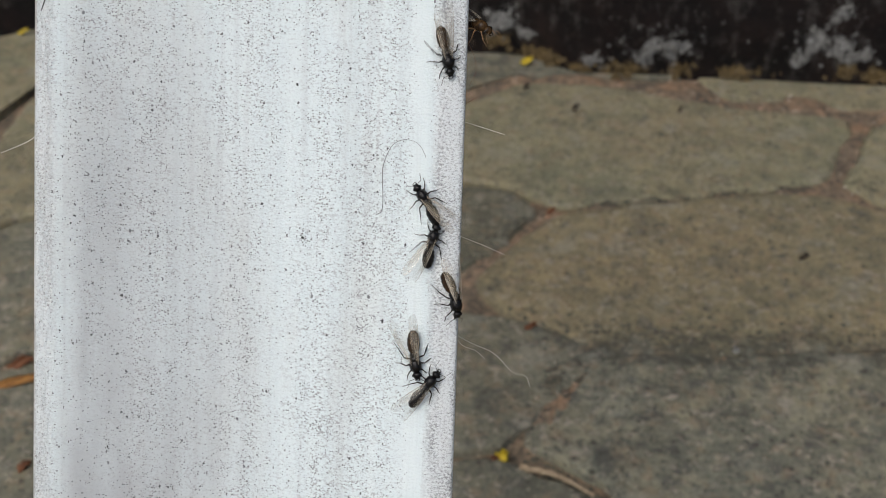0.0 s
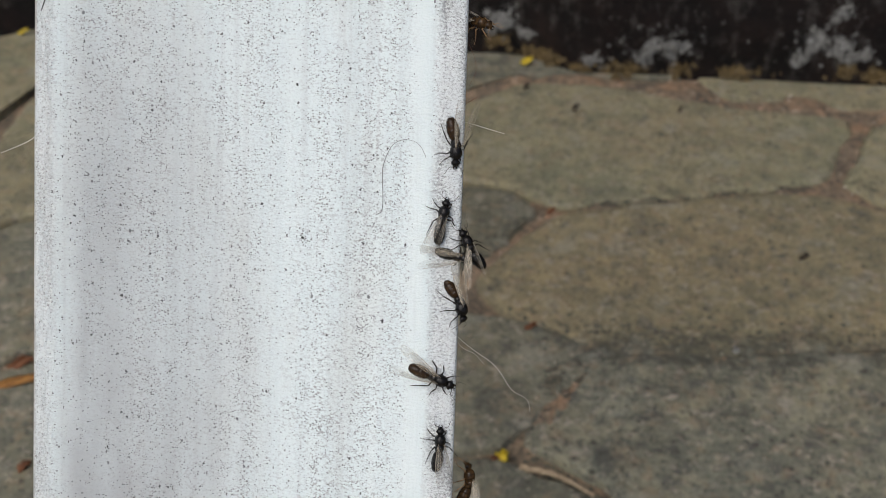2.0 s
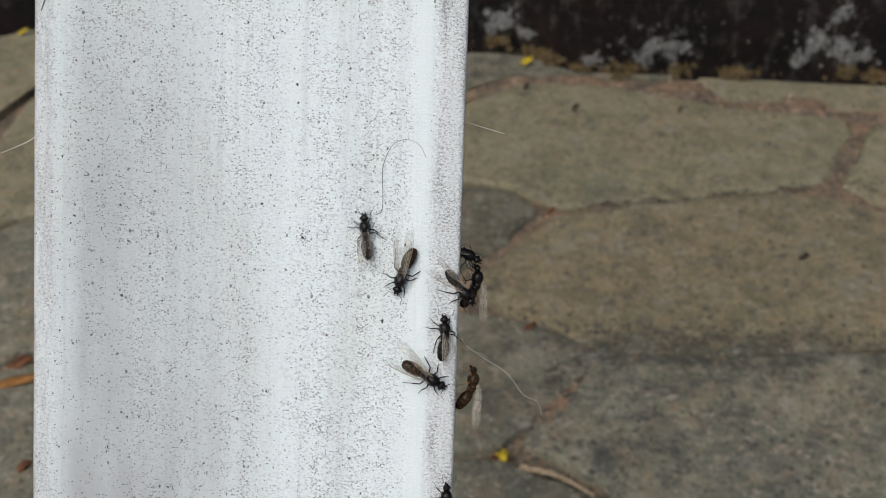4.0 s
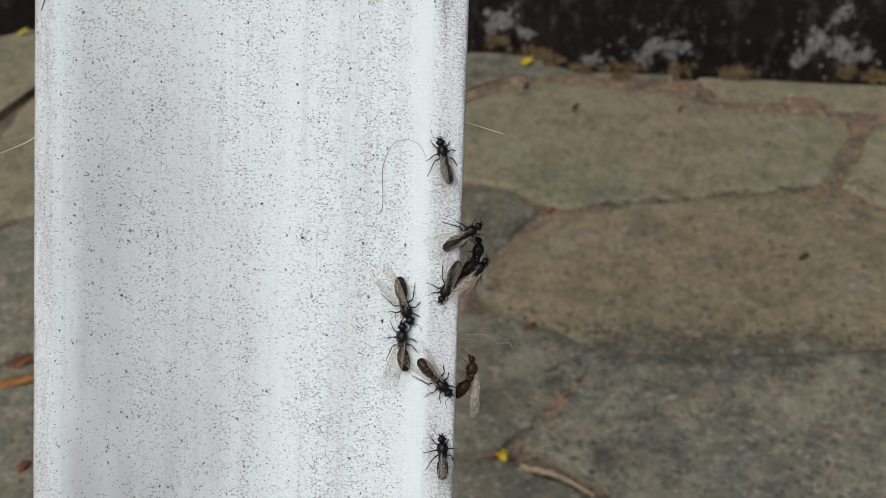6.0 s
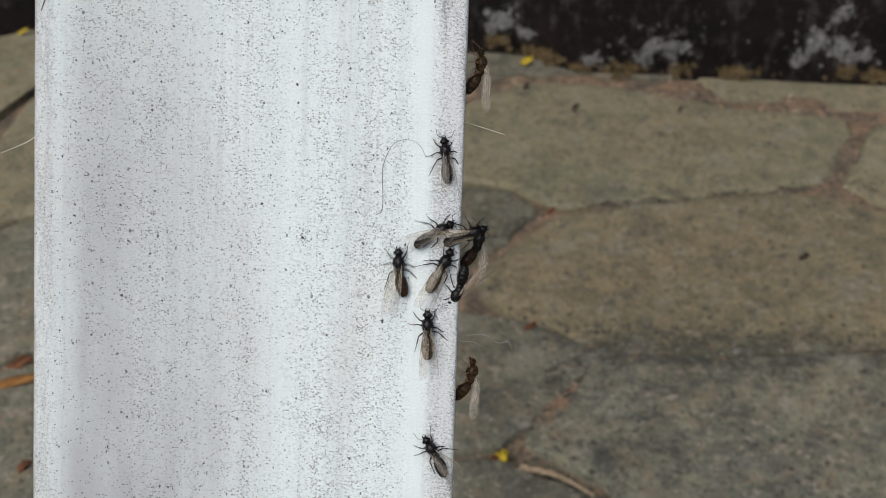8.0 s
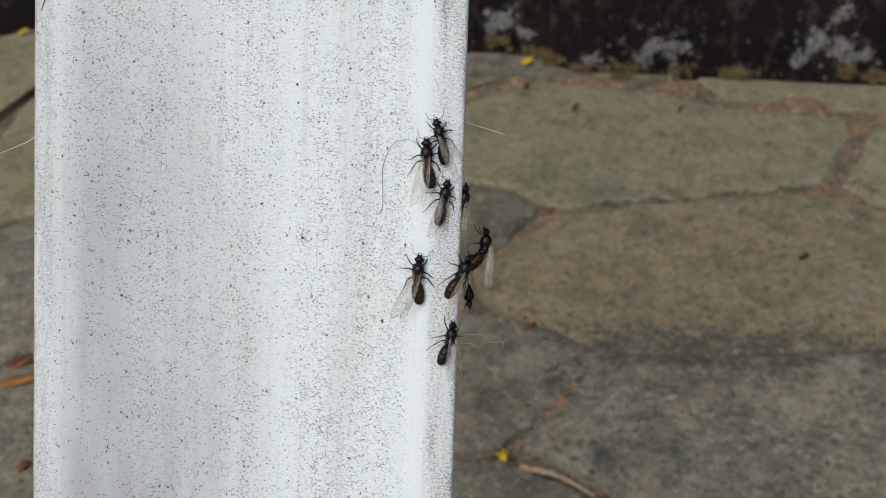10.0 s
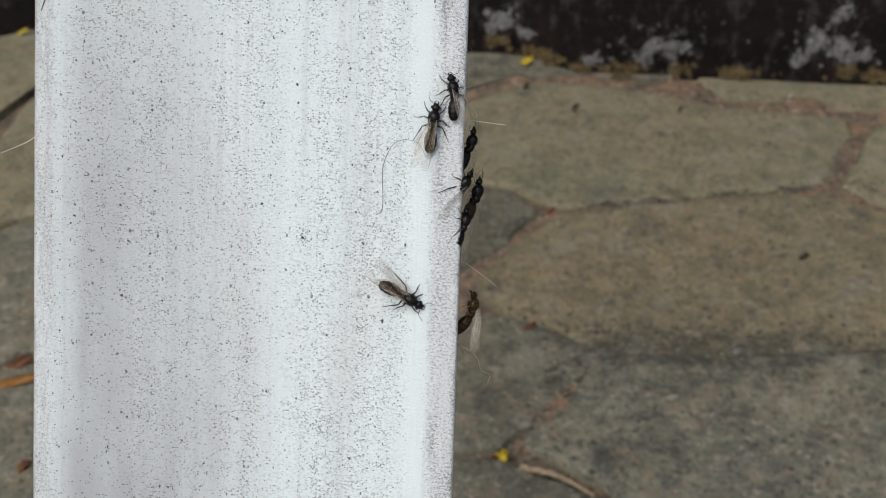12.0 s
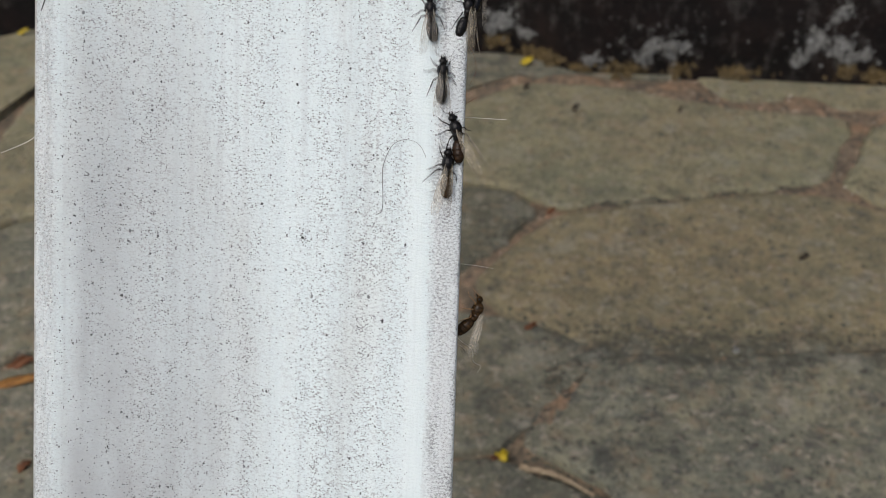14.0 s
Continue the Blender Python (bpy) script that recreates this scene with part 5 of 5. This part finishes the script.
    rows = [
        (0.00, on_rail(26.7, -18.5, -0.1, 39, 3)), (0.50, on_rail(25.9, -18.4, -0.0, 34, 0)),
        (1.00, on_rail(27.6, -15.9, -0.2, -0, 8)), (1.50, on_rail(25.8, -5.9, -0.0, -7, 0)),
        (2.00, on_rail(27.9, 5.9, -0.3, 13, 9)), (2.50, on_rail(23.6, 5.2, -0.5, -34, 0)),
        (3.00, on_rail(21.2, -2.1, -0.8, -113, 0)), (3.20, on_rail(18.0, -3.1, -1.2, -87, 0)),
        (3.70, on_rail(15.6, 0.1, -1.4, -37, 0)), (4.50, on_rail(22.7, 8.3, -0.6, 28, 0)),
        (5.30, on_rail(28.7, 13.8, -0.3, 8, 19)), (5.50, on_rail(28.5, 14.9, -0.3, 6, 15)),
        (6.00, on_rail(27.6, 14.5, -0.2, -14, 8)), (6.50, on_rail(28.0, 14.8, -0.3, -1, 10)),
        (7.00, on_rail(27.8, 14.8, -0.2, -7, 9)), (7.50, on_rail(28.2, 14.8, -0.3, -1, 11)),
        (8.00, on_rail(27.9, 14.6, -0.3, -7, 10)), (8.20, on_rail(28.0, 14.7, -0.3, -5, 10)),
        (9.20, on_rail(27.5, 15.8, -0.2, -11, 8)), (10.30, on_rail(27.1, 17.8, -0.2, -24, 5)),
        (10.50, on_rail(27.3, 18.2, -0.2, -31, 6)), (11.00, on_rail(26.8, 18.6, -0.1, -72, 10)),
        (11.50, on_rail(27.4, 19.3, -0.1, -93, 10)), (11.75, on_rail(28.0, 21.4, -0.2, -52, 14)),
        (12.00, on_rail(28.6, 23.5, -0.3, -11, 18)), (12.50, on_rail(29.4, 26.7, -0.8, 6, 35)),
        (13.00, on_rail(29.3, 33.1, -0.8, -10, 33)), (13.50, on_rail(29.7, 39.4, -1.2, -2, 57)),
        (14.00, on_rail(31.2, 39.4, -5.5, 5, 86)),
    ]
    walk(ant_f, rows)
    gait(ant_f, rows)
    rows = [
        (0.00, on_rail(30.6, -45.2, -3.5, -2, 78)), (1.00, on_rail(30.2, -39.3, -1.6, -2, 74)),
        (1.50, on_rail(30.0, -33.8, -1.4, -4, 69)), (2.00, on_rail(31.5, -33.9, -5.6, -1, 60)),
        (2.50, on_rail(30.1, -28.0, -1.5, -7, 73)), (3.00, on_rail(31.4, -24.0, -5.8, 5, 75)),
        (3.20, on_rail(31.6, -22.5, -5.8, 7, 75)), (5.30, on_rail(31.1, -17.4, -5.8, 8, 72)),
        (8.20, on_rail(31.2, -17.8, -5.8, 10, 72)), (8.70, on_rail(27.1, -19.6, -11.8, 6, 126)),
        (9.20, on_rail(23.0, -21.5, -17.9, 2, 180)), (10.50, on_rail(23.0, -16.8, -17.9, 1, 180)),
        (10.75, on_rail(26.9, -14.5, -11.9, 3, 128)), (11.00, on_rail(30.6, -12.2, -8.0, 40, 62, 30)),
        (11.50, on_rail(30.8, -7.6, -5.8, 5, 72)), (12.00, on_rail(31.0, -7.7, -5.8, 10, 72)),
        (12.50, on_rail(31.6, -7.2, -5.8, 15, 72)), (13.00, on_rail(31.8, -7.9, -5.8, 19, 72)),
        (13.50, on_rail(31.6, -7.3, -5.8, 15, 72)), (14.00, on_rail(31.7, -8.0, -5.8, 19, 72)),
    ]
    walk(ant_g, rows)
    gait(ant_g, rows)
    rows = [
        (0.00, on_rail(29.7, -56.2, -1.1, -2, 55)), (1.00, on_rail(29.2, -44.0, -0.7, -2, 31)),
        (1.50, on_rail(28.8, -36.2, -0.4, -0, 22)), (2.00, on_rail(28.4, -27.2, -0.3, 2, 13)),
        (2.50, on_rail(28.5, -24.8, -0.3, 5, 14)), (3.00, on_rail(29.2, -20.2, -0.7, 9, 31)),
        (3.20, on_rail(29.1, -17.3, -0.6, 4, 29)), (4.20, on_rail(28.4, -10.4, -0.3, -2, 12)),
        (5.30, on_rail(27.6, -2.5, -0.2, 2, 8)), (5.50, on_rail(28.4, 1.2, -0.3, 16, 13)),
        (5.67, on_rail(28.5, -0.7, -0.3, -43, 14)), (5.83, on_rail(28.5, -2.7, -0.3, -101, 16)),
        (6.00, on_rail(28.6, -4.6, -0.3, -159, 17)), (6.25, on_rail(27.3, -3.7, -0.2, -116, 7)),
        (6.50, on_rail(27.1, -1.4, -0.2, -44, 5)), (7.00, on_rail(26.4, 3.4, -0.1, -4, 2)),
        (7.50, on_rail(26.7, 2.2, -0.1, 8, 3)), (8.00, on_rail(27.6, 3.7, -0.2, 59, 8)),
        (8.20, on_rail(28.2, 4.3, -0.3, 64, 11)), (9.20, on_rail(28.2, 7.9, -0.3, 32, 11)),
        (10.30, on_rail(27.9, 9.4, -0.3, 9, 10)), (10.50, on_rail(28.2, 11.3, -0.3, 36, 11)),
        (11.00, on_rail(27.8, 14.1, -0.2, -6, 9)), (11.50, on_rail(28.1, 15.5, -0.3, -1, 10)),
        (12.00, on_rail(30.1, 10.8, -1.4, 37, 72)), (12.50, on_rail(30.9, 14.5, -5.5, 19, 82)),
        (12.75, on_rail(27.9, 16.0, -2.9, -6, 41)), (13.00, on_rail(24.9, 17.6, -0.3, -31, 0)),
        (13.50, on_rail(25.9, 24.3, -0.0, 7, 0)), (14.00, on_rail(25.3, 34.5, -0.2, -5, 0)),
    ]
    walk(ant_h, rows)
    gait(ant_h, rows)
    rows = [
        (0.00, on_rail(29.4, -91.1, -0.9, -2, 36)), (3.20, on_rail(28.3, -48.9, -0.3, 2, 12)),
        (5.30, on_rail(26.3, -24.1, -0.1, 9, 1)), (5.50, on_rail(23.7, -20.8, -0.5, -13, 0)),
        (6.00, on_rail(22.7, -12.3, -0.6, -0, 0)), (6.50, on_rail(21.5, -9.9, -0.8, -17, 0)),
        (7.00, on_rail(20.8, -9.1, -0.8, -17, 0)), (7.50, on_rail(21.2, -6.2, -0.8, -10, 0)),
        (8.00, on_rail(21.9, -1.6, -0.7, -4, 0)), (8.20, on_rail(22.8, 2.7, -0.6, 3, 0)),
        (9.20, on_rail(24.9, 9.7, -0.3, 0, 0)), (10.30, on_rail(25.6, 15.1, -0.2, -4, 0)),
        (10.50, on_rail(25.7, 15.1, -0.0, -3, 0)), (11.00, on_rail(25.7, 15.7, -0.0, -6, 0)),
        (11.50, on_rail(25.7, 16.1, -0.0, -3, 0)), (12.00, on_rail(26.2, 19.2, -0.1, 9, 1)),
        (12.50, on_rail(26.6, 26.7, -0.1, -3, 3)), (13.00, on_rail(26.7, 32.8, -0.1, 6, 3)),
        (13.50, on_rail(26.9, 36.7, -0.1, 2, 4)), (14.00, on_rail(27.1, 43.7, -0.2, -0, 5)),
    ]
    walk(ant_i, rows)
    gait(ant_i, rows)
    rows = [
        (0.00, on_rail(31.0, -99.3, -5.5, -2, 83)), (3.20, on_rail(29.5, -45.8, -1.0, -2, 43)),
        (5.30, on_rail(28.8, -27.8, -0.4, 6, 21)), (5.50, on_rail(28.7, -28.4, -0.3, 0, 19)),
        (6.00, on_rail(28.7, -28.4, -0.3, -4, 19)), (6.50, on_rail(29.1, -28.4, -0.6, 0, 28)),
        (7.00, on_rail(29.1, -29.0, -0.6, 2, 28)), (7.50, on_rail(29.3, -29.3, -0.8, 9, 33)),
        (8.00, on_rail(27.5, -28.4, -0.2, -33, 7)), (8.20, on_rail(27.3, -25.9, -0.2, -23, 7)),
        (9.20, on_rail(29.1, -17.1, -0.6, 2, 28)), (10.30, on_rail(29.3, -8.7, -0.8, 15, 34)),
        (10.50, on_rail(29.6, -6.2, -1.0, 16, 47)), (11.00, on_rail(30.2, 0.6, -1.5, 14, 73)),
        (11.50, on_rail(31.1, 2.5, -5.5, 17, 85)), (12.00, on_rail(30.2, 5.0, -1.5, 14, 73)),
        (12.50, on_rail(29.4, 7.5, -0.9, 14, 36)), (13.00, on_rail(29.8, 7.1, -1.2, -7, 59)),
        (13.50, on_rail(26.9, 14.2, -0.1, -21, 4)), (14.00, on_rail(27.2, 25.9, -0.2, 1, 6)),
    ]
    walk(ant_j, rows)
    gait(ant_j, rows)
    rows = [
        (0.00, on_rail(32.7, 31.6, -4.0, 143, 35, 48)), (0.50, on_rail(32.8, 31.7, -4.0, 138, 35, 48)),
        (1.00, on_rail(32.9, 32.2, -4.0, 131, 35, 48)), (1.50, on_rail(33.0, 32.5, -4.0, 125, 35, 48)),
        (2.00, on_rail(33.2, 32.3, -4.0, 125, 35, 48)), (2.25, on_rail(31.7, 33.0, -2.9, 50, 42, 24)),
        (2.50, on_rail(30.2, 33.6, -1.7, -25, 50)), (2.75, on_rail(26.6, 37.0, -9.8, -14, 115)),
        (3.00, on_rail(23.0, 40.3, -17.9, -2, 180)), (4.00, on_rail(23.0, 44.7, -17.9, -2, 180)),
        (6.00, on_rail(23.0, 23.4, -17.9, -2, 180)), (7.50, on_rail(23.0, 27.0, -17.9, -2, 180)),
        (7.75, on_rail(27.0, 27.4, -11.9, 2, 128)), (8.00, on_rail(30.9, 27.9, -5.8, 6, 76)),
        (8.20, on_rail(31.2, 29.1, -5.8, 9, 76)), (8.60, on_rail(27.1, 35.1, -11.9, 6, 128)),
        (9.00, on_rail(23.0, 41.2, -17.9, 2, 180)), (14.00, on_rail(23.0, 48.2, -17.9, 2, 180)),
    ]
    walk(ant_k, rows)
    gait(ant_k, rows)
    fold(ant_a, [(0, 4, 0), (2.0, 14, 4), (3.0, -4, 0), (5.3, -16, 2), (6.5, -10, 2), (7.5, -4, 2), (8.2, 0, 0), (11.0, -12, 0), (13.0, -20, 0), (14.0, -16, 0)])
    fold(ant_b, [(0, -14, 0), (1.0, -22, 2), (2.0, 20, 6), (3.0, -5, 10), (6.0, 10, 4), (8.2, 8, 0), (11.0, -18, 0), (12.5, -4, 4), (14.0, -16, 2)])
    fold(ant_c, [(0, 14, 0), (1.0, -4, 0), (2.5, -10, 4), (5.5, -10, 0), (8.0, 25, 0), (10.5, 0, 0), (14.0, 0, 0)])
    fold(ant_d, [(0, 0, 2), (2.0, 4, 0), (2.5, -20, -4), (14.0, -14, -2)])
    fold(ant_e, [(0, -8, 6), (1.0, 0, 8), (3.0, 4, 6), (5.5, 6, 6), (6.5, -8, 4), (7.0, -12, 0), (8.2, 2, 0), (10.3, 18, -2), (11.5, 14, -2), (12.5, 8, 6), (14.0, 6, 0)])
    fold(ant_f, [(0, 6, 2), (1.5, 12, 0), (3.0, 0, 0), (5.3, 2, 0), (8.2, 0, 0), (10.3, -14, 2), (11.5, -14, -2), (12.0, -16, 2), (13.0, -16, -2), (14.0, -16, 0)])
    fold(ant_g, [(0, -10, 0), (14.0, -10, 0)])
    fold(ant_h, [(0, 0, 0), (3.0, -10, 0), (6.5, -8, 2), (7.5, 10, 0), (8.2, 6, 0), (11.0, 0, 2), (13.0, 16, -2), (14.0, 6, 0)])
    fold(ant_i, [(0, 14, -2), (8.2, 14, -2), (10.3, 12, -2), (12.5, 6, 0), (14.0, 6, 0)])
    fold(ant_j, [(0, 0, 2), (7.5, -4, 2), (8.0, -12, 4), (10.3, -14, 0), (12.0, -14, 0), (13.0, 8, 10), (14.0, 0, 0)])
    fold(ant_k, [(0, 0, 8), (2.0, 0, 6), (2.5, -16, -2), (14.0, 0, 0)])


motions()
